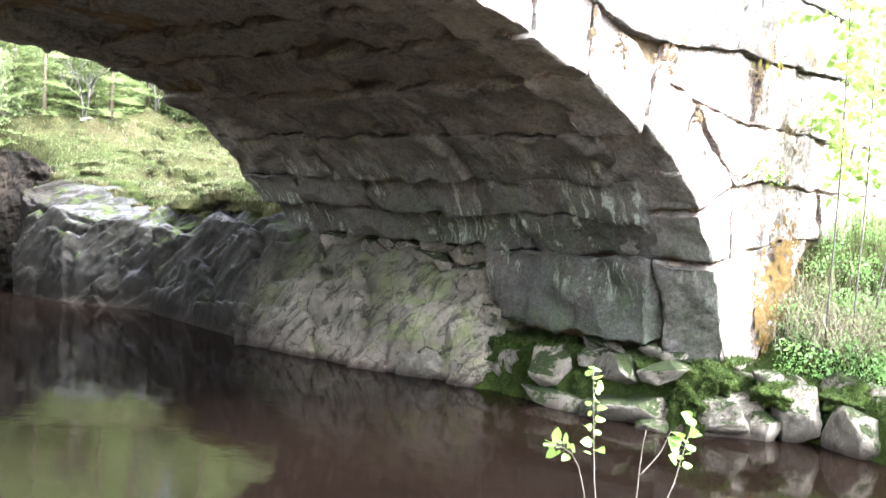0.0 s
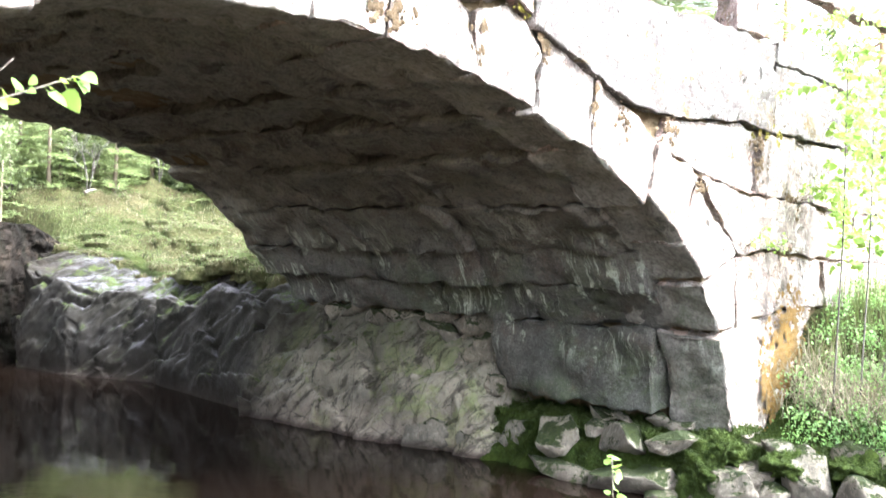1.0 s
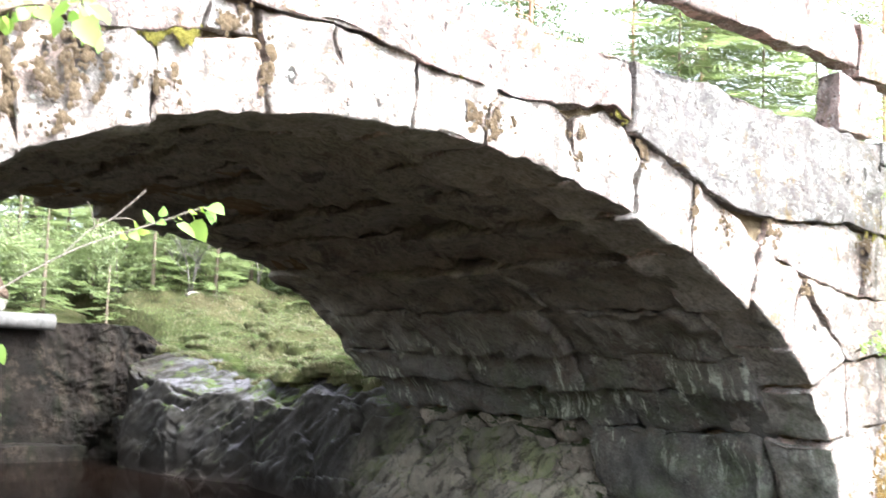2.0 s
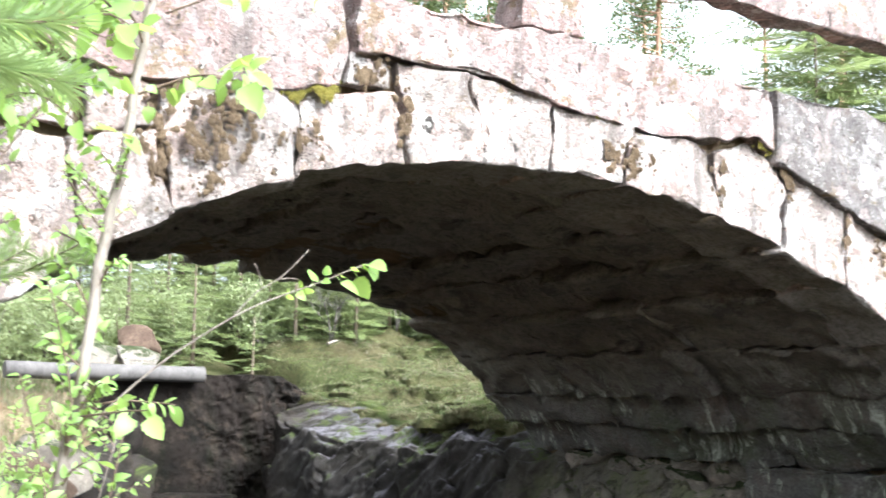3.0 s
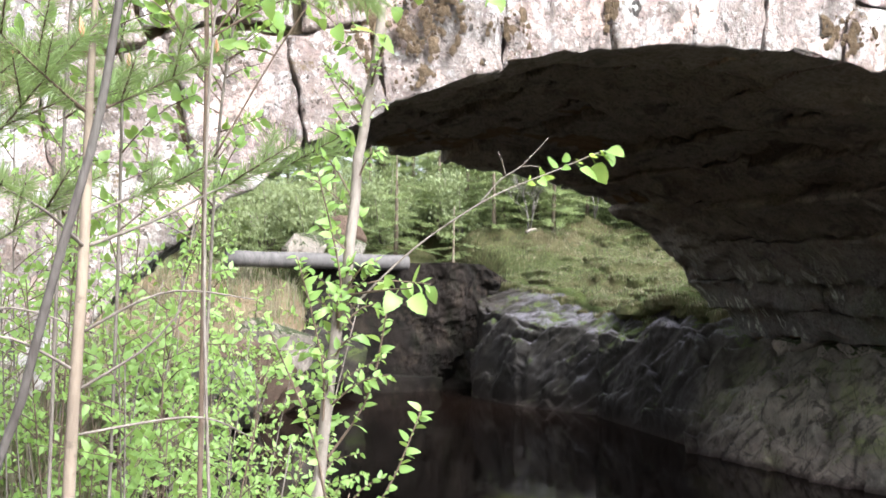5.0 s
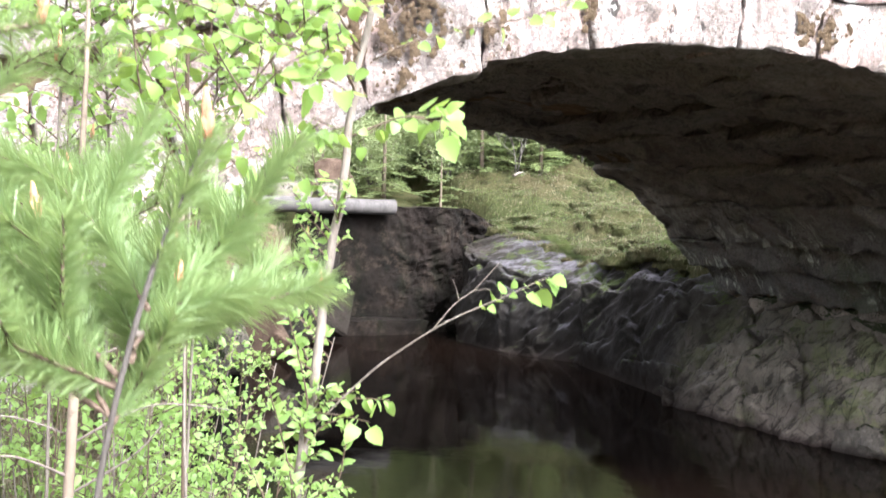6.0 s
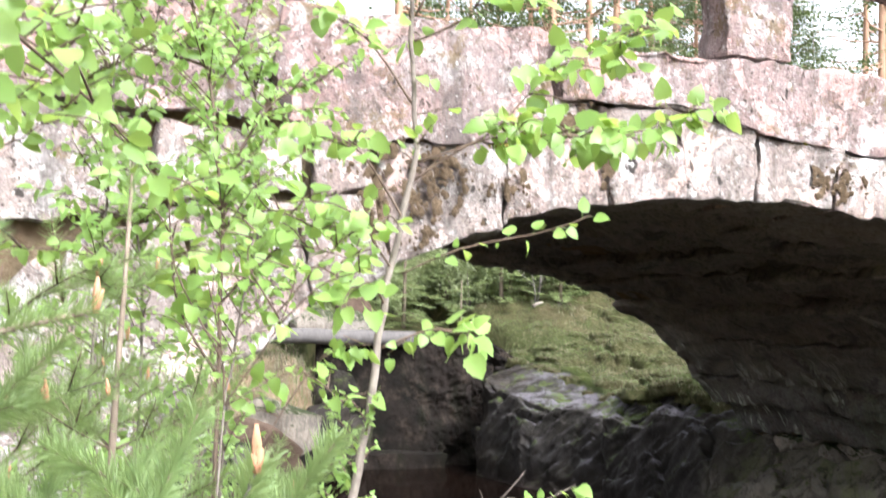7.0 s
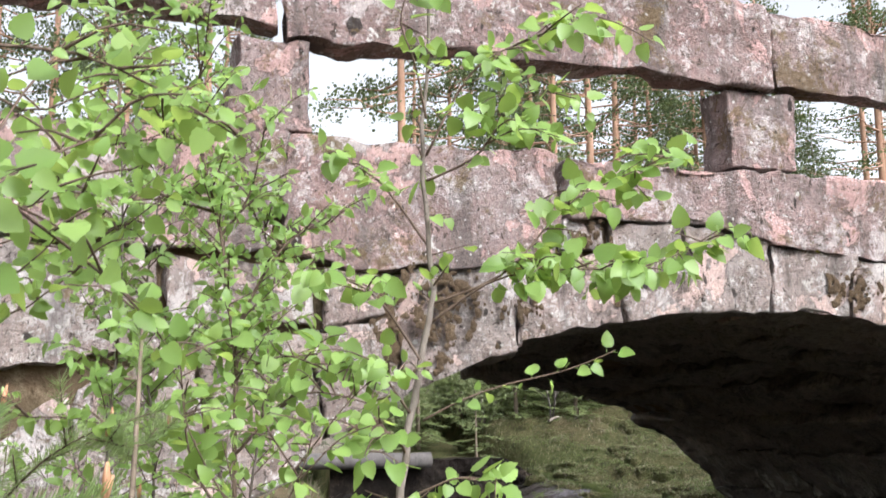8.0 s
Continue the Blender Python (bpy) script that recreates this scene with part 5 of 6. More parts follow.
# grass hanging over the edge of the rock
verts, faces = [], []
for _ in range(9000):
    y = rng.uniform(6.0, 13.4)
    x, z = rock_top(y)
    x += rng.uniform(-0.10, 0.15)
    z = min(z, ground_z(x + 0.3, y)) + rng.uniform(-0.03, 0.03)
    out = -rng.uniform(0.05, 0.16)
    dy, drop, wd = rng.uniform(-0.06, 0.06), rng.uniform(0.02, 0.16), 0.006
    k = len(verts)
    verts += [(x, y - wd, z), (x, y + wd, z), (x + out * 0.6, y + dy * 0.5 + wd, z + 0.04), (x + out * 0.6, y + dy * 0.5 - wd, z + 0.04), (x + out, y + dy, z - drop)]
    faces += [(k, k + 1, k + 2, k + 3), (k + 3, k + 2, k + 4)]
me = bpy.data.meshes.new("edge_grass")
me.from_pydata(verts, [], faces)
tagged(part("edge_grass", me, M_GRASS), "tufted grass hanging over the rock edge", "grass", kind="stuff")

# turf on the far bank: short tufted grass
spots = []
while len(spots) < 34000:
    x, y = rng.uniform(7.2, 15), rng.uniform(6.2, 17)
    if x < rock_top(y)[0] - 0.08:
        continue
    if rng.random() < 0.35 + 0.9 * abs(fbm(Vector((x, y, 0)) * 0.9, 3)):
        spots.append((x, y, ground_z(x, y) - 0.02))
for _ in range(20000):
    x, y = rng.uniform(1.5, 5.0), rng.uniform(8.0, 15)
    if x < shore_left(y) - 0.1:
        spots.insert(0 if rng.random() < 0.6 else len(spots), (x, y, ground_z(x, y) - 0.02))
spots.sort(key=lambda p: fbm(Vector((p[0] * 0.8, p[1] * 0.8, 2.0)), 4) + rng.uniform(-0.25, 0.25))
tagged(new("bank_grass", blades("bank_grass", spots[:-14000], rng, 0.075, 0.006, M_GRASS, 1.6, 0.7)), "short tufted green grass on the far bank", "grass", kind="stuff")
tagged(new("dry_grass", blades("dry_grass", spots[-14000:], rng, 0.08, 0.006, M_STRAW, 1.4, 0.7)), "withered straw-coloured grass among the turf", "grass", kind="stuff")

tall = []
while len(tall) < 7000:
    x, y = rng.uniform(0.0, 5.0), rng.uniform(6.3, 14.4)
    if x < shore_left(y) - 0.1 and fbm(Vector((x, y, 7.0)) * 1.3, 3) > -0.15:
        tall.append((x, y, ground_z(x, y) - 0.02))
tagged(new("tall_grass", blades("tall_grass", tall[:2600], rng, 0.34, 0.007, M_GRASS, 0.9, 0.5)), "tall green grass on the bank beside the weir", "grass", kind="stuff")
tagged(new("tall_dry_grass", blades("tall_dry_grass", tall[2600:], rng, 0.30, 0.007, M_STRAW, 1.3, 0.7)), "tall straw-coloured grass on the bank beside the weir", "grass", kind="stuff")

pts = [(9.75 + 0.14 * i, 15.0 + 0.07 * i, ground_z(9.75 + 0.14 * i, 15.0 + 0.07 * i) + 0.05 + 0.012 * math.sin(i)) for i in range(9)]
tagged(part("fallen_branch", tube(pts, [0.035 - 0.003 * i for i in range(9)], 7), M_BARK), "bare grey fallen branch lying on the grass", "branch")

# ---- right bank by the foot of the bridge: stones, moss, grass, a sapling ----
STONES = [
    (7.79, 1.63, 0.32, 0.20, 0.22, 0.19), (7.82, 0.87, 0.40, 0.20, 0.19, 0.14), (7.87, 0.33, 0.45, 0.20, 0.18, 0.09), (7.72, 1.36, 0.04, 0.20, 0.36, 0.09),
    (7.70, 0.68, 0.10, 0.22, 0.28, 0.15), (7.62, 0.31, 0.0, 0.12, 0.13, 0.08), (7.92, -0.14, 0.14, 0.20, 0.22, 0.16), (8.30, -0.37, 0.46, 0.12, 0.12, 0.07),
    (7.93, 1.20, 0.46, 0.14, 0.10, 0.07), (8.05, 1.05, 0.56, 0.09, 0.12, 0.05), (8.09, 0.45, 0.56, 0.08, 0.10, 0.05),
    (8.24, -1.17, 0.10, 0.18, 0.20, 0.24), (8.26, -0.64, 0.20, 0.16, 0.16, 0.26), (8.46, -0.42, 0.34, 0.16, 0.14, 0.14), (8.14, -0.40, 0.06, 0.16, 0.14, 0.18),
    (8.4, -1.5, 0.12, 0.3, 0.26, 0.26), (8.2, -1.85, 0.03, 0.3, 0.28, 0.24), (8.7, -0.9, 0.36, 0.2, 0.2, 0.2), (8.62, -1.25, 0.30, 0.2, 0.18, 0.2),
    (8.04, 2.84, 0.98, 0.16, 0.26, 0.26), (8.02, 3.37, 1.12, 0.14, 0.26, 0.18), (7.92, 3.58, 0.84, 0.16, 0.24, 0.20), (7.82, 2.86, 0.48, 0.18, 0.22, 0.30),
    (7.94, 2.54, 0.70, 0.10, 0.12, 0.12), (7.96, 3.1, 0.78, 0.14, 0.2, 0.2), (7.74, 2.62, 0.14, 0.18, 0.18, 0.22), (7.72, 3.15, 0.16, 0.2, 0.26, 0.2),
    (8.02, 2.46, 0.92, 0.10, 0.10, 0.1), (7.88, 2.1, 0.22, 0.16, 0.14, 0.2), (8.08, 1.25, 0.56, 0.1, 0.12, 0.08), (8.12, 0.7, 0.56, 0.08, 0.09, 0.07),
]
STONES += [(8.08, 2.62 + 0.36 * i, 1.30 - 0.05 * (i % 2), 0.12, 0.2, 0.12) for i in range(8)]
for i, (x, y, z, sx, sy, sz) in enumerate(STONES):
    ob = part("boulder", boulder_mesh(i + 3, (sx * 1.15, sy * 1.42, sz * 1.05), 13 + i % 9), M_STONE)
    ob.matrix_basis = pose(x, y, z, (i * 37) % 24 - 12, (i * 53) % 20 - 10, (i * 29) % 40 - 20)
    tagged(ob, "pale angular boulder with mossy top at the water's edge" if i % 3 else "grey fractured boulder beside the bridge foot", "boulder", "boulders at the waterline")


def cushion(name, label, x, y, z, sx, sy, sz, material, seed, category="moss"):
    bm = bmesh.new()
    bmesh.ops.create_icosphere(bm, subdivisions=5, radius=1.0)
    off = Vector((seed * 3.3, seed, 0))
    for v in bm.verts:
        d = v.co.normalized()
        k = 1 + 0.5 * fbm(d * 1.6 + off, 3)
        p = Vector((x + d.x * sx * k, y + d.y * sy * k, z + d.z * sz * k))
        v.co = p + d * (0.05 * fbm(p * 6 + off, 3) + 0.03 * fbm(p * 20, 3))
    for f in bm.faces:
        f.smooth = True
    tips = [(*v.co,) for v in bm.verts if v.normal.z > -0.5]
    ob = tagged(part(name, bm, material), label, category, kind="stuff")
    part("fuzz", blades("fuzz", tips, random.Random(seed), 0.022, 0.004, M_MOSS_TIP, 1.6, 0.4), M_MOSS_TIP, ob)
    return ob


for i, (x, y, z, sx, sy, sz) in enumerate((
        (7.84, 0.04, 0.20, 0.14, 0.14, 0.12),
        (8.18, -0.48, 0.34, 0.18, 0.16, 0.10), (8.5, -0.95, 0.34, 0.24, 0.2, 0.12), (8.66, -1.3, 0.34, 0.26, 0.2, 0.10), (8.02, -0.02, 0.40, 0.16, 0.16, 0.10))):
    cushion("moss_cushion", "dark green moss cushion spread over the wet rock", x, y, z, sx, sy, sz, M_MOSS, i)

# moss draped over the ledge below the springing and down between the boulders
verts, faces, tips = [], [], []
ny, nx = 96, 60
rng = random.Random(5)
for j in range(ny + 1):
    for i in range(nx + 1):
        y, t = -0.15 + 2.6 * j / ny, i / nx
        lump = fbm(Vector((t * 2.0, y * 2.2, 4.0)), 4)
        fine = fbm(Vector((t * 9, y * 8, 1.0)), 4)
        if t < 0.55:
            x, z = 7.64 + 0.28 * t / 0.55 + 0.10 * lump, -0.12 + 0.60 * (t / 0.55) ** 0.7
        else:
            x, z = 7.94 + 0.5 * (t - 0.55) / 0.45, 0.48 + 0.10 * (t - 0.55) / 0.45
        p = Vector((x - 0.05 * fine, y, z + 0.05 * lump + 0.04 * fine))
        verts.append(p)
        if z > 0.06:
            tips += [tuple(p + Vector([rng.uniform(-0.015, 0.015) for _ in range(3)])) for _ in range(3)]
for j in range(ny):
    for i in range(nx):
        a = j * (nx + 1) + i
        faces.append((a, a + nx + 1, a + nx + 2, a + 1))
me = bpy.data.meshes.new("moss_carpet")
me.from_pydata(verts, [], faces)
me.polygons.foreach_set("use_smooth", [True] * len(faces))
carpet = tagged(part("moss_carpet", me, M_MOSS), "dark green moss carpet draped over the wet ledge", "moss", kind="stuff")
part("fuzz", blades("fuzz", tips, rng, 0.024, 0.0045, M_MOSS_TIP, 1.6, 0.4), M_MOSS_TIP, carpet)

rng = random.Random(21)
spots, dry = [], []
while len(spots) < 9000:
    x, y = rng.uniform(8.75, 12.5), rng.uniform(-3.6, -0.08)
    if x < 9.0 + 0.25 * abs(y) * (y < -0.6) and rng.random() < 0.8:
        continue
    spots.append((x, y, ground_z(x, y) - 0.02))
tagged(new("meadow_grass", blades("meadow_grass", spots, rng, 0.42, 0.005, M_GRASS, 0.8, 0.5)), "long fresh green grass beside the bridge foot", "grass", kind="stuff")
while len(dry) < 700:
    x, y = rng.gauss(9.05, 0.2), rng.uniform(-1.5, -0.1)
    dry.append((x, y, ground_z(x, y) + 0.25))
tagged(new("withered_grass", blades("withered_grass", dry, rng, 0.42, 0.004, M_STRAW, 2.2, 1.2)), "withered grass hanging over the bank edge", "grass", kind="stuff")
tips = []
for _ in range(26000):
    x, y = rng.uniform(7.9, 9.2), rng.uniform(-3.0, 0.15)
    z = ground_z(x, y)
    if 0.02 < z < 0.9:
        tips.append((x, y, z - 0.005))
tagged(new("bank_moss", blades("bank_moss", tips, rng, 0.035, 0.005, M_MOSS_TIP, 1.6, 0.4)), "dark green moss tufts on the wet bank", "moss", kind="stuff")
low = [(x, y, ground_z(x, y) + rng.uniform(0.03, 0.16)) for x, y in ((rng.uniform(8.55, 9.3), rng.uniform(-2.6, -0.25)) for _ in range(90))]
tagged(new("herbs", leaf_cloud("herbs", low, rng, 40, 0.12, 0.026, M_HERB)), "small bright green herbs among the wet stones", "herbs", kind="stuff")
cents = [(x, y, ground_z(x, y) + rng.uniform(0.1, 0.45)) for x, y in ((rng.gauss(9.35, 0.4), rng.uniform(-2.2, -0.15)) for _ in range(170))]
tagged(new("herbs", leaf_cloud("herbs", cents, rng, 60, 0.15, 0.032, M_HERB)), "fresh green leafy herbs among the grass", "herbs", kind="stuff")

tree = Plant("birch_sapling", "slender young birch with small bright leaves beside the masonry", "sapling", 31, limit=120)
small = [leaf_mesh("birch_leaf", 0.05, 0.04, 0.08, s + 50, M_BIRCH, 0.3) for s in range(3)]
for base, top in (((9.1, -0.7, 0.9), (9.35, -0.62, 3.7)), ((8.9, -0.55, 0.8), (8.6, -0.7, 4.1)), ((9.3, -0.8, 1.0), (9.9, -0.9, 3.9))):
    b, t = Vector(base), Vector(top)
    pts = tree.limb("stem", [b, b.lerp(t, 0.5) + Vector((0.06, 0, 0)), t], 0.009, 0.003, M_DEADWOOD)
    tree.twigs(pts, 46, 0.50, small, 1.25, M_TWIG, 0.40, 0.3, 0.022, 0.5)
tree.finish()
sprig = Plant("wall_sprig", "small leafy sprig rooted in a joint of the masonry", "plant", 32, limit=60)
for p in ((8.25, -0.02, 2.14), (8.6, -0.02, 2.1), (9.2, -0.04, 2.6)):
    for i in range(4):
        e = Vector(p) + Vector((rng.uniform(-0.2, 0.25), -0.1 - 0.1 * rng.random(), rng.uniform(0.0, 0.25)))
        tw = sprig.limb("twig", [p, Vector(p).lerp(e, 0.5) + Vector((0, -0.04, 0.02)), e], 0.003, 0.001, M_TWIG, 6, 4)
        sprig.leaves_on(tw, small, 0.025, 0.9, 0.3)
sprig.finish()

# ---- saplings in front of the camera, on the near bank ----
w = Plant("grey_sapling", "slender grey-stemmed sapling with fresh green leaves by the water", "sapling", 41, limit=420)
stem = w.limb("stem", [(0.23, -2.9, 0.3), (0.26, -2.9, 1.4), (0.275, -2.9, 1.76), (0.30, -2.9, 1.93), (0.325, -2.9, 2.17), (0.35, -2.9, 2.33), (0.37, -2.9, 2.52),
                       (0.40, -2.9, 2.68), (0.42, -2.9, 2.78), (0.41, -2.9, 2.92), (0.40, -2.9, 3.10), (0.42, -2.89, 3.28), (0.41, -2.88, 3.8)], 0.0115, 0.0028, M_BARK, 44, 8)
# the low branch with a spray of leaves at its tip, and its dead fork
tw = w.limb("branch", [(0.285, -2.9, 1.88), (0.40, -2.93, 2.00), (0.52, -2.97, 2.09), (0.63, -2.99, 2.14), (0.72, -3.0, 2.18)], 0.0019, 0.0007, M_BARK, 20, 6)
w.leaves_on(tw, BIRCH_LEAVES, 0.016, 0.8, 0.66, 0.9)
w.limb("branch", [(0.51, -2.955, 2.08), (0.55, -2.955, 2.125), (0.59, -2.95, 2.15), (0.64, -2.95, 2.20)], 0.0013, 0.0006, M_BARK, 10, 5)
w.limb("twig", [(0.56, -2.955, 2.13), (0.553, -2.955, 2.155), (0.545, -2.955, 2.17)], 0.0011, 0.0006, M_BARK, 5, 4)
w.limb("twig", [(0.585, -2.95, 2.148), (0.61, -2.95, 2.152), (0.625, -2.95, 2.15)], 0.0010, 0.0006, M_BARK, 5, 4)
for line, start in (([(0.30, -2.9, 1.93), (0.33, -3.0, 1.94), (0.35, -3.08, 1.945)], 0.55),
                    ([(0.40, -2.9, 2.56), (0.50, -2.93, 2.61), (0.66, -2.95, 2.65), (0.77, -2.95, 2.69)], 0.2)):
    tw = w.limb("branch", line, 0.0022, 0.0009, M_TWIG, 10, 5)
    w.leaves_on(tw, BIRCH_LEAVES, 0.020, 0.7, start, 0.7)
tw = w.limb("branch", [(0.30, -2.9, 1.94), (0.36, -2.92, 1.955), (0.44, -2.93, 1.95)], 0.002, 0.0008, M_TWIG, 8, 5)
w.leaves_on(tw, WILLOW_LEAVES, 0.007, 1.0, 0.45, 0.1)
# upright leafy sprays round the lower stem
low = [p for p in stem if 1.45 < p.z < 2.32]
w.twigs(low, 34, 0.11, WILLOW_LEAVES, 0.68, M_TWIG, 0.0, 0.9, 0.006, 0.1)
for x0, z0, x1, z1 in ((0.27, 1.70, 0.21, 1.99), (0.27, 1.66, 0.36, 1.92), (0.28, 1.6, 0.16, 1.9), (0.29, 1.85, 0.24, 2.12), (0.26, 1.5, 0.42, 1.75)):
    tw = w.limb("branch", [(x0, -2.9, z0), ((x0 + x1) / 2 + 0.02, -2.93, (z0 + z1) / 2 - 0.02), (x1, -2.95, z1)], 0.0026, 0.001, M_TWIG, 10, 5)
    w.leaves_on(tw, WILLOW_LEAVES, 0.007, 0.78, 0.3, 0.1)
# upper boughs with larger leaves, reaching out over the arch: line, number of side twigs, leaf spacing
BOUGHS = [
    ([(0.41, -2.9, 2.73), (0.52, -2.94, 2.81), (0.67, -2.95, 2.84), (0.83, -2.95, 2.85), (1.00, -2.95, 2.92)], 24, 0.016),
    ([(0.42, -2.9, 2.77), (0.55, -2.94, 2.83), (0.67, -2.96, 2.96), (0.80, -2.97, 3.03), (0.94, -2.98, 3.09)], 12, 0.020),
    ([(0.41, -2.9, 3.05), (0.50, -2.92, 3.22), (0.63, -2.94, 3.30), (0.75, -2.95, 3.36)], 14, 0.024),
    ([(0.41, -2.9, 3.00), (0.50, -2.93, 3.05), (0.56, -2.95, 3.14), (0.67, -2.96, 3.20)], 11, 0.028),
    ([(0.41, -2.9, 3.12), (0.38, -2.92, 3.22), (0.35, -2.93, 3.30), (0.38, -2.94, 3.40)], 4, 0.030),
    ([(0.38, -2.9, 2.57), (0.33, -2.93, 2.62), (0.30, -2.94, 2.67)], 2, 0.03),
    ([(0.37, -2.9, 2.50), (0.32, -2.95, 2.54), (0.26, -2.98, 2.50)], 3, 0.024),
    ([(0.36, -2.9, 2.42), (0.45, -2.94, 2.46), (0.52, -2.96, 2.45)], 3, 0.026),
    ([(0.41, -2.9, 2.88), (0.32, -2.88, 3.00), (0.22, -2.86, 3.05)], 4, 0.03),
    ([(0.40, -2.9, 2.66), (0.30, -2.92, 2.78), (0.18, -2.93, 2.82)], 4, 0.03),
]
for line, side, gap in BOUGHS:
    b = w.limb("branch", line, 0.0027, 0.0008, M_TWIG, 14, 5)
    w.leaves_on(b, BIRCH_LEAVES, 0.8 * gap, 0.95, 0.25, 0.8)
    w.twigs(b, side, 0.11, BIRCH_LEAVES, 0.95, M_TWIG, 0.35, -0.1, 0.018, 0.9)
w.twigs([p for p in stem if p.z > 2.75], 12, 0.07, BIRCH_LEAVES, 0.75, M_TWIG, 0.0, 0.4, 0.03, 0.6)
w.finish()

b = Plant("birch_sapling", "young birch with brown twigs and many light-green leaves", "sapling", 42, limit=300)
stem = b.limb("stem", [(0.17, -2.48, 0.3), (0.15, -2.5, 1.6), (0.14, -2.5, 2.58), (0.13, -2.5, 2.72), (0.10, -2.5, 2.95), (0.04, -2.5, 3.21), (0.07, -2.5, 3.45), (0.08, -2.5, 3.75)], 0.0056, 0.002, M_TWIG, 34, 7)
for line, leafy, gap in (([(0.13, -2.5, 2.74), (0.20, -2.51, 2.89), (0.26, -2.52, 2.96), (0.33, -2.53, 2.99)], WILLOW_LEAVES, 0.012), ([(0.10, -2.5, 2.95), (0.16, -2.5, 3.05), (0.19, -2.5, 3.22)], WILLOW_LEAVES, 0.012),
                         ([(0.13, -2.5, 2.66), (0.24, -2.54, 2.70), (0.36, -2.58, 2.64)], BIRCH_LEAVES, 0.03), ([(0.14, -2.5, 2.5), (0.26, -2.56, 2.62), (0.40, -2.6, 2.60)], BIRCH_LEAVES, 0.03),
                         ([(0.06, -2.5, 3.12), (-0.04, -2.53, 3.22), (-0.13, -2.56, 3.30)], WILLOW_LEAVES, 0.012), ([(0.09, -2.5, 3.0), (-0.03, -2.5, 3.02), (-0.12, -2.5, 3.0)], WILLOW_LEAVES, 0.012),
                         ([(0.14, -2.5, 2.35), (0.05, -2.52, 2.5), (0.02, -2.53, 2.72)], BIRCH_LEAVES, 0.03)):
    g = b.limb("branch", line, 0.0038, 0.0011, M_TWIG, 12, 5)
    b.twigs(g, 12, 0.12, leafy, 1.05, M_TWIG, 0.2, 0.5, gap, 0.2)
b.twigs([p for p in stem if p.z > 2.45], 84, 0.17, WILLOW_LEAVES, 1.0, M_TWIG, 0.0, 0.7, 0.010, 0.2)
b.finish()

d = Plant("rowan_sapling", "bushy young tree with small fresh leaves before the masonry", "sapling", 46, limit=260)
for line in ([(-0.12, -2.3, 0.3), (-0.10, -2.3, 2.2), (-0.08, -2.3, 2.9), (-0.12, -2.3, 3.5)], [(0.0, -2.2, 0.3), (0.02, -2.2, 2.3), (-0.02, -2.2, 2.8), (0.03, -2.2, 3.3)], [(0.2, -2.1, 0.3), (0.24, -2.1, 2.2), (0.30, -2.1, 2.7), (0.27, -2.1, 3.1)]):
    stem = d.limb("stem", line, 0.0045, 0.0016, M_BARK, 24, 6)
    d.twigs([p for p in stem if p.z > 1.9], 58, 0.20, WILLOW_LEAVES, 1.15, M_TWIG, 0.0, 0.6, 0.012, 0.2)
d.finish()

n = Plant("birch_bough", "near birch bough with broad fresh green leaves", "sapling", 43, limit=200)
stem = n.limb("stem", [(-0.66, -3.76, 0.30), (-0.59, -3.82, 1.73), (-0.47, -3.84, 2.49), (-0.38, -3.84, 2.82), (-0.25, -3.81, 2.98)], 0.009, 0.003, M_BARK, 24, 7)
BIG = [leaf_mesh("birch_leaf", 0.042, 0.036, 0.09, s + 80, M_BIRCH, 0.35) for s in range(5)]
for line in ([(-0.47, -3.84, 2.49), (-0.32, -3.81, 2.70), (-0.21, -3.75, 2.79)], [(-0.38, -3.84, 2.82), (-0.22, -3.66, 2.89), (-0.05, -3.56, 2.85)], [(-0.36, -3.76, 2.77), (-0.18, -3.47, 2.70), (-0.09, -3.37, 2.62)],
             [(-0.46, -3.83, 2.63), (-0.31, -3.57, 2.77), (-0.19, -3.37, 2.82)]):
    g = n.limb("branch", line, 0.0024, 0.0009, M_TWIG, 10, 5)
    n.leaves_on(g, BIG, 0.024, 0.66, 0.3, 0.8)
    n.twigs(g, 6, 0.1, BIG, 0.7, M_TWIG, 0.3, 0.1, 0.025, 0.8)

for line in ([(-0.37, -3.30, 2.67), (-0.27, -3.36, 2.73), (-0.19, -3.40, 2.83)], [(-0.36, -3.37, 2.74), (-0.26, -3.41, 2.80), (-0.20, -3.45, 2.90)],
             [(-0.34, -3.34, 2.87), (-0.25, -3.39, 2.92), (-0.16, -3.43, 2.96)], [(-0.35, -3.17, 2.76), (-0.20, -3.23, 2.78), (-0.10, -3.28, 2.85)],
             [(-0.33, -3.22, 2.64), (-0.26, -3.25, 2.70), (-0.20, -3.28, 2.75)], [(-0.27, -3.27, 2.87), (-0.17, -3.32, 2.90), (-0.09, -3.35, 2.91)],
             [(-0.33, -3.05, 2.53), (-0.24, -3.09, 2.56), (-0.15, -3.12, 2.55)], [(-0.25, -3.35, 3.01), (-0.16, -3.37, 2.95), (-0.08, -3.41, 2.95)]):
    g = n.limb("branch", [(-0.50, -3.72, 2.2 + 0.3 * (line[0][2] - 2.5)), *line], 0.002, 0.0008, M_TWIG, 12, 5)
    n.leaves_on(g, BIG, 0.032, 0.62, 0.45, 0.7)
    n.twigs(g, 5, 0.08, BIG, 0.6, M_TWIG, 0.5, 0.2, 0.022, 0.7)
n.finish()

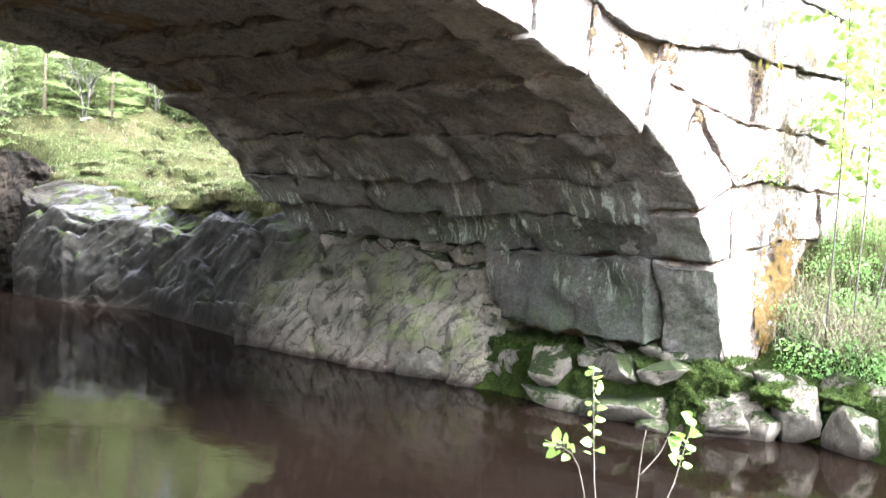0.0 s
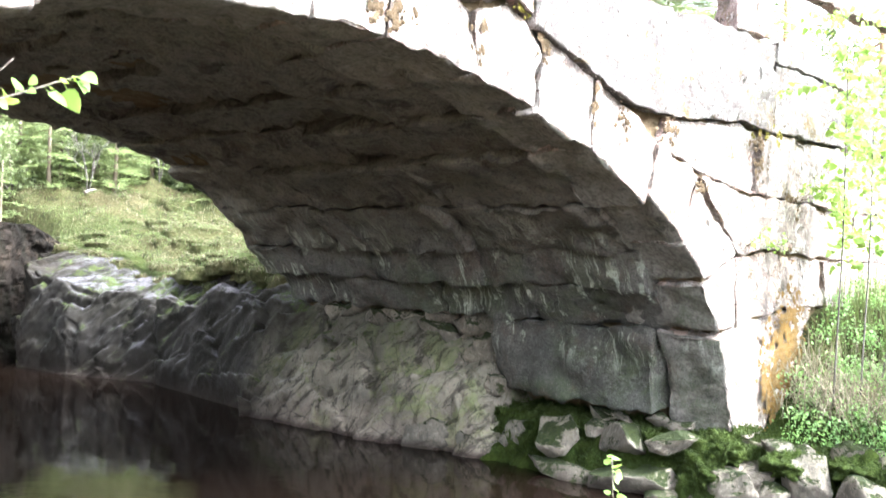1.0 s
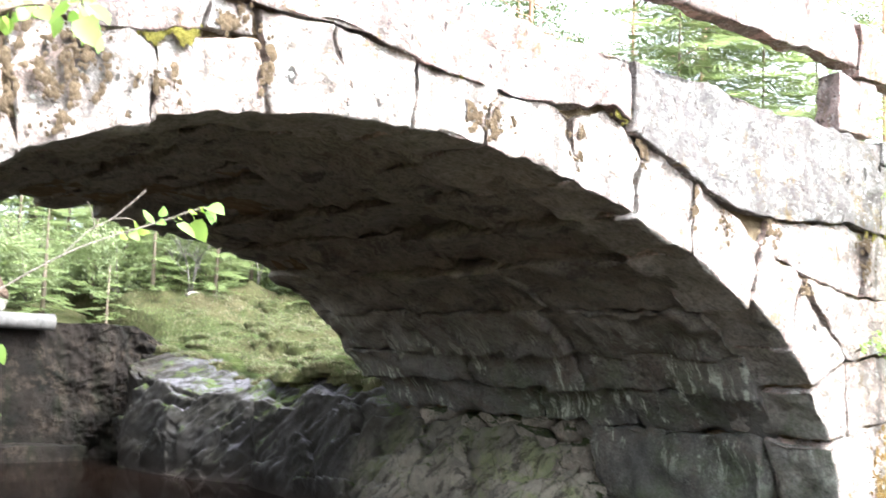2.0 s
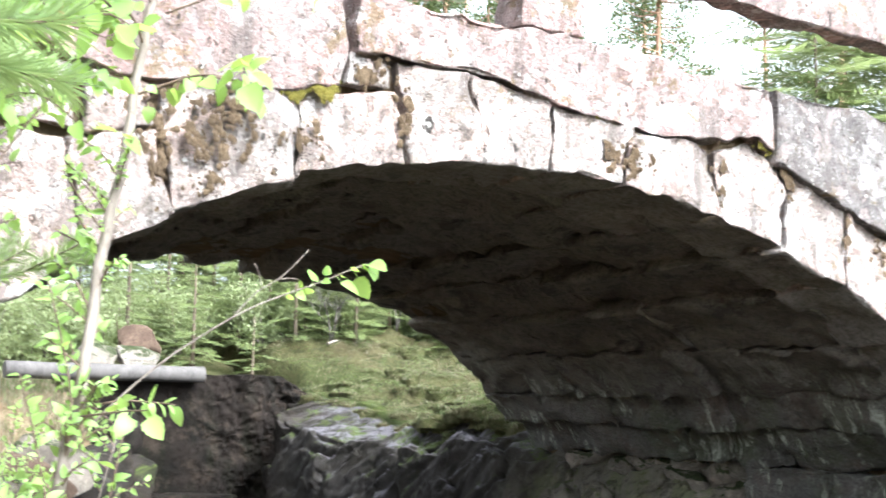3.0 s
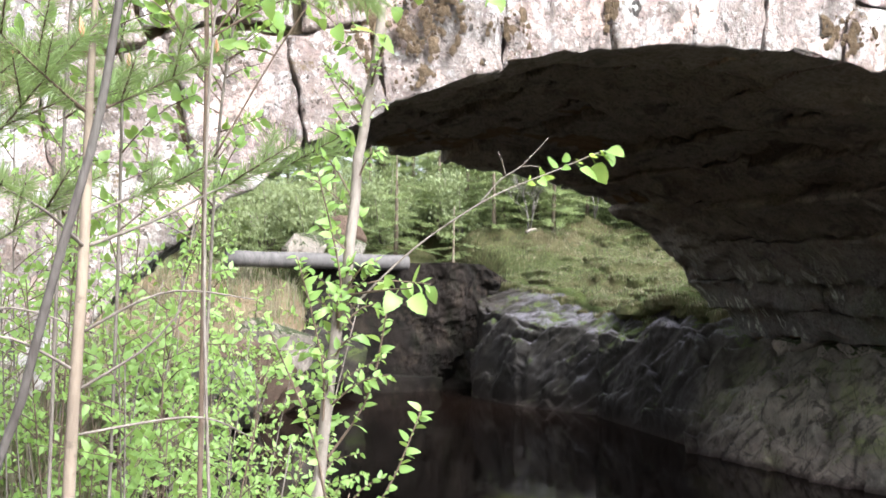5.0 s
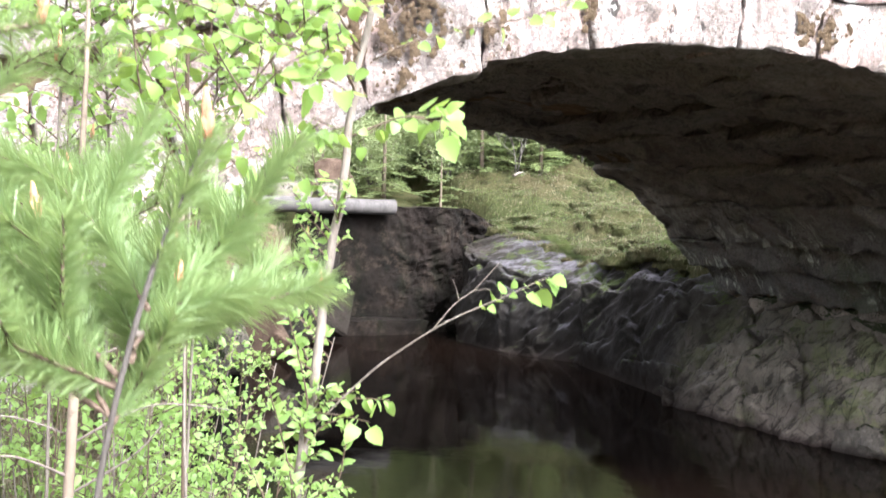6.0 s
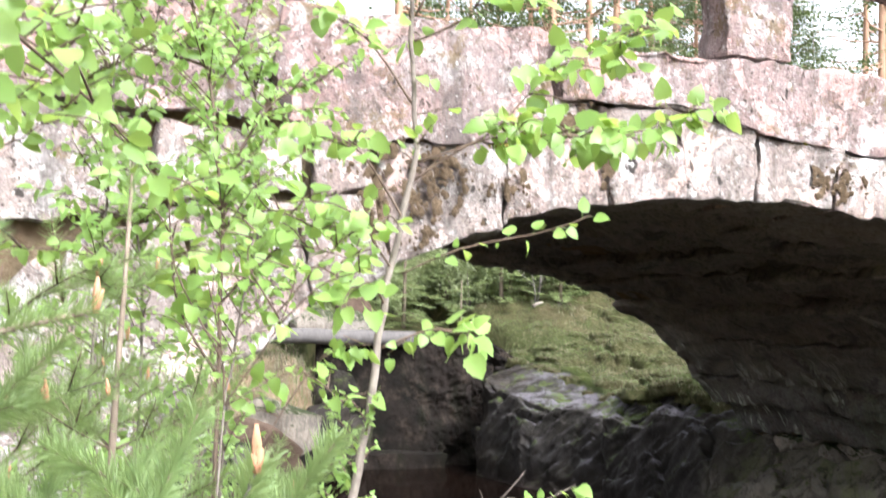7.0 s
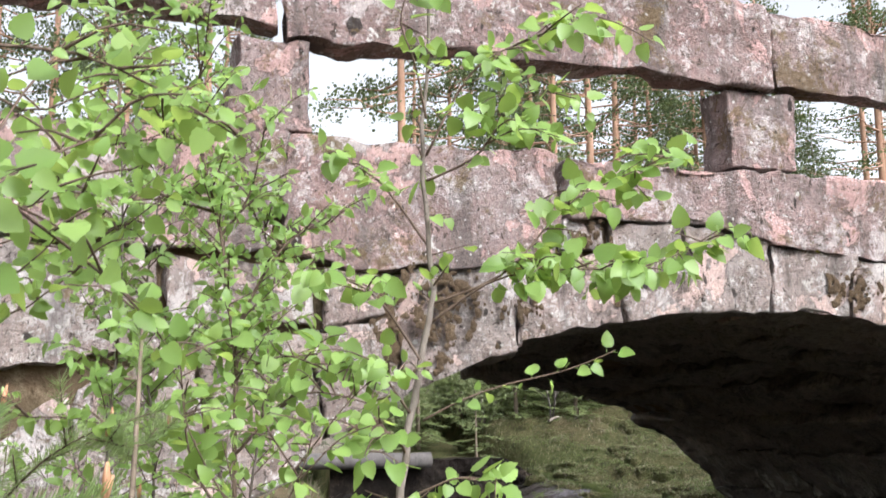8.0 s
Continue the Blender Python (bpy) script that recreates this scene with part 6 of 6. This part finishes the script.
c = Plant("birch_sapling", "low birch with broad pale-green leaves among the pines", "sapling", 45, limit=260)
stem = c.limb("stem", [(0.22, -2.86, 0.35), (0.10, -2.90, 1.52), (0.08, -2.92, 2.32), (0.16, -2.96, 2.47)], 0.0035, 0.0014, M_BARK, 20, 6)
for line in ([(0.08, -2.92, 2.32), (0.16, -2.96, 2.46), (0.18, -2.99, 2.56)], [(0.08, -2.92, 2.32), (0.07, -2.92, 2.42), (0.04, -2.93, 2.53)],
             [(0.09, -2.90, 2.14), (0.23, -2.94, 2.39), (0.32, -2.98, 2.43)], [(0.08, -2.93, 2.32), (0.19, -2.97, 2.38), (0.27, -2.99, 2.33)],
             [(0.16, -2.96, 2.46), (0.22, -3.01, 2.53), (0.30, -3.04, 2.56)], [(0.16, -2.96, 2.47), (0.10, -2.97, 2.56), (0.11, -2.97, 2.62)],
             [(0.15, -2.95, 2.47), (0.26, -2.98, 2.61), (0.33, -3.01, 2.64)], [(0.07, -2.92, 2.40), (-0.01, -2.92, 2.54), (-0.02, -2.92, 2.61)]):
    g = c.limb("branch", line, 0.0018, 0.0008, M_TWIG, 10, 5)
    c.leaves_on(g, BIRCH_LEAVES, 0.020, 0.72, 0.25, 0.7)
    c.twigs(g, 4, 0.08, BIRCH_LEAVES, 0.7, M_TWIG, 0.3, 0.2, 0.022, 0.7)
c.finish()

def open_pine(label, trunk, r0, shoots, seed, length=0.042, dens=2300, bark=None, needled=0.0):
    """A young pine from its trunk line and its shoots: (line, radius, where the needles begin, whether a bud candle stands on the tip)."""
    rng = random.Random(seed)
    root = thing("pine_sapling", label, "sapling")
    pts = spread(trunk, 26)
    part("trunk", tube(pts, [r0 + (min(0.003, 0.7 * r0) - r0) * i / 25 for i in range(26)], 8), bark or M_PINE_BARK, root)
    green = [pts[int(26 * (1 - needled)):]] if needled else []
    tips = [(pts[-1], (pts[-1] - pts[-3]).normalized(), 1.25)]
    for line, r, start, bud in shoots:
        q = spread(line, 12)
        part("branch", tube(q, [r + (0.0012 - r) * i / 11 for i in range(12)], 6), M_BARK if start > 0.3 else M_TWIG, root)
        if start >= 1.0:
            continue
        k = int(start * 11)
        green.append(q[k:])
        d = (q[-1] - q[k]).normalized()
        if bud:
            tips.append((q[-1], d, 1.0))
        ln = (q[-1] - q[k]).length
        for j in range(4):
            a = q[min(11, k + (11 - k) * (j + 1) // 5)]
            side = d.cross(Vector((rng.gauss(0, 0.4), rng.gauss(0, 0.4), 1))).normalized() * (-1) ** j
            e = a + (side * 0.8 + d * 0.7 + Vector((0, 0, 0.35))).normalized() * min(0.13, 0.5 * ln) * rng.uniform(0.7, 1.2)
            twig = [a, a.lerp(e, 0.5), e]
            part("side_shoot", tube(twig, [0.0022, 0.0018, 0.0013], 5), M_TWIG, root)
            green.append(twig)
            if rng.random() < 0.1:
                tips.append((e, d, 0.6))
    tagged(part("needles", needles(green, rng, dens, length, 0.0006, 1.05, 0.5), M_NEEDLE, root), kind="stuff")
    meshes = []
    for i in range(3):
        bm = candle_mesh(seed + i)
        me = bpy.data.meshes.new("candle")
        bm.to_mesh(me)
        bm.free()
        me.materials.append(M_CANDLE)
        meshes.append(me)
    for p, d, size in tips:
        ob = new("candle", rng.choice(meshes))
        ob.parent = root
        ob.matrix_basis = Matrix.Translation(p - Vector((0, 0, 0.003))) @ Euler((rng.uniform(-0.15, 0.15), rng.uniform(-0.15, 0.15), rng.random() * 6)).to_matrix().to_4x4() @ Matrix.Scale(size, 4)
    return root


open_pine("near pine sapling with dense bright needles and orange shoots",
          [(-0.30, -3.72, 0.35), (-0.24, -3.82, 1.6), (-0.19, -3.88, 1.9), (-0.158, -3.89, 2.04), (-0.145, -3.90, 2.13), (-0.12, -3.91, 2.24), (-0.083, -3.93, 2.35)], 0.0030,
          [([(-0.145, -3.90, 2.14), (-0.18, -3.86, 2.21), (-0.195, -3.84, 2.285)], 0.0025, 0.1, True), ([(-0.13, -3.90, 2.19), (-0.07, -3.81, 2.24), (0.0, -3.735, 2.285)], 0.0025, 0.15, True),
           ([(-0.145, -3.90, 2.13), (-0.11, -3.85, 2.17), (-0.088, -3.83, 2.225)], 0.0025, 0.1, True), ([(-0.145, -3.90, 2.14), (-0.24, -3.82, 2.20), (-0.31, -3.77, 2.25)], 0.0025, 0.2, True),
           ([(-0.14, -3.90, 2.16), (-0.18, -3.76, 2.22), (-0.20, -3.64, 2.27)], 0.0025, 0.2, False), ([(-0.13, -3.90, 2.18), (-0.10, -3.76, 2.21), (-0.06, -3.64, 2.25)], 0.0025, 0.2, True),
           ([(-0.14, -3.90, 2.16), (-0.22, -3.92, 2.20), (-0.28, -3.95, 2.24)], 0.0025, 0.1, False), ([(-0.14, -3.90, 2.17), (-0.22, -3.72, 2.24), (-0.29, -3.56, 2.28)], 0.0025, 0.2, True),
           ([(-0.13, -3.90, 2.20), (-0.02, -3.72, 2.20), (0.06, -3.58, 2.24)], 0.0025, 0.35, False), ([(-0.12, -3.91, 2.22), (-0.14, -3.80, 2.27), (-0.15, -3.72, 2.32)], 0.0025, 0.1, False)], 51, 0.034, 4200, M_DEADWOOD, 0.16)
open_pine("pine bough with short needles and pale shoots at the bank edge",
          [(-0.62, -3.4, 0.4), (-0.55, -3.45, 1.7), (-0.46, -3.5, 2.2), (-0.36, -3.55, 2.4), (-0.185, -3.6, 2.47)], 0.008,
          [([(-0.40, -3.53, 2.34), (-0.32, -3.45, 2.34), (-0.22, -3.38, 2.36)], 0.003, 0.1, True), ([(-0.42, -3.52, 2.30), (-0.36, -3.45, 2.22), (-0.27, -3.36, 2.24)], 0.003, 0.1, True),
           ([(-0.36, -3.55, 2.4), (-0.32, -3.5, 2.48), (-0.30, -3.46, 2.54)], 0.003, 0.1, True), ([(-0.45, -3.5, 2.24), (-0.36, -3.3, 2.28), (-0.26, -3.15, 2.33)], 0.003, 0.1, True)], 54, 0.036, 3000, M_PINE_BARK, 0.25)
open_pine("slender pine sapling with bare lower branches and orange leader",
          [(-0.11, -2.72, 0.3), (-0.10, -2.74, 1.5), (-0.085, -2.74, 2.0), (-0.08, -2.70, 2.25), (-0.068, -2.64, 2.52), (-0.058, -2.58, 2.80)], 0.0125,
          [([(-0.085, -2.74, 2.0), (0.03, -2.74, 2.05), (0.16, -2.73, 2.12), (0.36, -2.70, 2.19)], 0.0034, 0.55, False), ([(-0.085, -2.74, 2.0), (-0.15, -2.86, 2.05), (-0.22, -2.95, 2.08)], 0.0034, 0.6, False),
           ([(-0.09, -2.74, 1.86), (0.04, -2.78, 1.93), (0.18, -2.80, 1.92)], 0.003, 1.0, False), ([(-0.09, -2.74, 1.77), (0.01, -2.78, 1.84), (0.06, -2.80, 1.9)], 0.003, 1.0, False),
           ([(-0.09, -2.74, 1.8), (-0.2, -2.80, 1.86), (-0.3, -2.84, 1.84)], 0.003, 1.0, False), ([(-0.09, -2.74, 1.7), (0.1, -2.72, 1.72), (0.2, -2.7, 1.68)], 0.0028, 1.0, False),
           ([(-0.085, -2.73, 2.05), (0.02, -2.65, 2.10), (0.12, -2.6, 2.14)], 0.003, 0.4, False), ([(-0.08, -2.7, 2.22), (0.02, -2.72, 2.27), (0.12, -2.74, 2.33)], 0.003, 0.25, True),
           ([(-0.08, -2.7, 2.22), (-0.16, -2.78, 2.27), (-0.24, -2.85, 2.33)], 0.003, 0.2, True), ([(-0.08, -2.7, 2.24), (-0.05, -2.58, 2.28), (0.0, -2.5, 2.34)], 0.003, 0.2, True),
           ([(-0.08, -2.7, 2.22), (-0.13, -2.6, 2.27), (-0.2, -2.52, 2.33)], 0.003, 0.2, True), ([(-0.068, -2.64, 2.52), (-0.10, -2.68, 2.52), (-0.125, -2.72, 2.54)], 0.0024, 0.1, True),
           ([(-0.068, -2.64, 2.52), (-0.03, -2.60, 2.53), (0.0, -2.57, 2.56)], 0.0024, 0.1, True), ([(-0.068, -2.64, 2.50), (-0.09, -2.56, 2.51), (-0.12, -2.5, 2.55)], 0.0024, 0.1, True)], 52, 0.034, 1400, None, 0.12)
open_pine("pine sapling leaning over the bank with fine grey-green needles",
          [(-0.42, -2.5, 0.3), (-0.38, -2.52, 1.5), (-0.33, -2.55, 2.1), (-0.30, -2.56, 2.6)], 0.012,
          [([(-0.34, -2.55, 2.05), (-0.22, -2.68, 2.18), (-0.10, -2.80, 2.33)], 0.0032, 0.3, True), ([(-0.33, -2.55, 2.1), (-0.2, -2.5, 2.25), (-0.04, -2.46, 2.42)], 0.0032, 0.3, True),
           ([(-0.32, -2.55, 2.2), (-0.2, -2.62, 2.3), (-0.06, -2.70, 2.36)], 0.0032, 0.35, False), ([(-0.34, -2.54, 1.95), (-0.2, -2.6, 2.02), (-0.08, -2.62, 2.12)], 0.003, 0.5, False),
           ([(-0.35, -2.54, 1.85), (-0.2, -2.66, 1.9), (-0.06, -2.74, 1.86)], 0.003, 1.0, False), ([(-0.31, -2.56, 2.4), (-0.22, -2.66, 2.5), (-0.12, -2.75, 2.56)], 0.003, 0.25, True)], 53, 0.034, 1300)

# low shoots that lean out over the water
s = Plant("water_shoots", "thin pale shoots with a few yellow-green leaves over the water", "plant", 44, limit=80)
for line, leafy in (([(2.13, -3.12, 0.1), (2.12, -3.1, 0.9), (2.10, -3.08, 1.2), (2.10, -3.06, 1.45)], 1), ([(2.2, -3.16, 0.1), (2.2, -3.2, 1.0), (2.24, -3.22, 1.2), (2.27, -3.24, 1.34)], 1),
                    ([(2.17, -3.14, 0.1), (2.18, -3.15, 1.1), (2.19, -3.16, 1.31)], 0), ([(2.1, -3.1, 0.1), (2.1, -3.06, 1.1), (2.03, -3.0, 1.27)], 1),
                    ([(2.185, -3.155, 1.2), (2.22, -3.18, 1.25), (2.24, -3.2, 1.31)], 0)):
    g = s.limb("shoot", line, 0.0024, 0.001, M_BARK, 12, 5)
    if leafy:
        s.leaves_on(g, BIRCH_LEAVES, 0.02, 0.72, 0.72, 0.3)
s.finish()

# bushes under the saplings on the near bank
rng = random.Random(61)
for i, (x, y, h) in enumerate(((0.12, -2.1, 1.6), (0.42, -1.5, 1.5), (-0.2, -1.2, 1.9), (0.25, -0.7, 1.5), (0.65, -0.9, 1.1), (-0.55, -1.8, 1.8), (0.02, -1.6, 1.8), (0.34, -1.85, 1.35), (0.3, -1.1, 1.75), (0.55, -1.9, 1.0),
                                (-0.1, -1.5, 2.1), (0.1, -0.9, 2.2), (0.4, -0.5, 2.1), (-0.4, -0.8, 2.3), (0.62, -0.45, 1.8), (-0.05, -0.5, 2.3))):
    bush = Plant("willow_bush", "low willow bush with narrow fresh leaves and bare twigs", "shrub", 70 + i, "bushes on the near bank", 45)
    for j in range(6):
        e = Vector((x + rng.uniform(-0.3, 0.35), y + rng.uniform(-0.25, 0.25), 0.4 + h * rng.uniform(0.6, 1.0)))
        g = bush.limb("stem", [(x + 0.04 * j, y, ground_z(x, y) - 0.03), ((x + e.x) / 2, (y + e.y) / 2 + 0.04, e.z * 0.55), e], 0.0045, 0.0015, M_BARK if j % 2 else M_TWIG, 10, 5)
        bush.twigs(g, 24 if j < 4 else 3, 0.19, WILLOW_LEAVES, 0.85, M_TWIG, 0.25, 0.6, 0.010, 0.2)
    bush.finish()
spots = []
while len(spots) < 16000:
    x, y = rng.gauss(-0.3, 1.3), rng.gauss(-1.6, 1.5)
    if y > -0.05 or (abs(x) < 0.9 and y < -3.4):
        continue
    if x < shore_left(y) - 0.05:
        spots.append((x, y, ground_z(x, y) - 0.02))
tagged(new("bank_grass", blades("bank_grass", spots[:7500], rng, 0.4, 0.004, M_GRASS, 0.8, 0.4)), "fresh grass under the saplings on the near bank", "grass", kind="stuff")
tagged(new("dry_grass", blades("dry_grass", spots[7500:], rng, 0.4, 0.004, M_STRAW, 1.2, 0.5)), "dry brown grass under the saplings", "grass", kind="stuff")
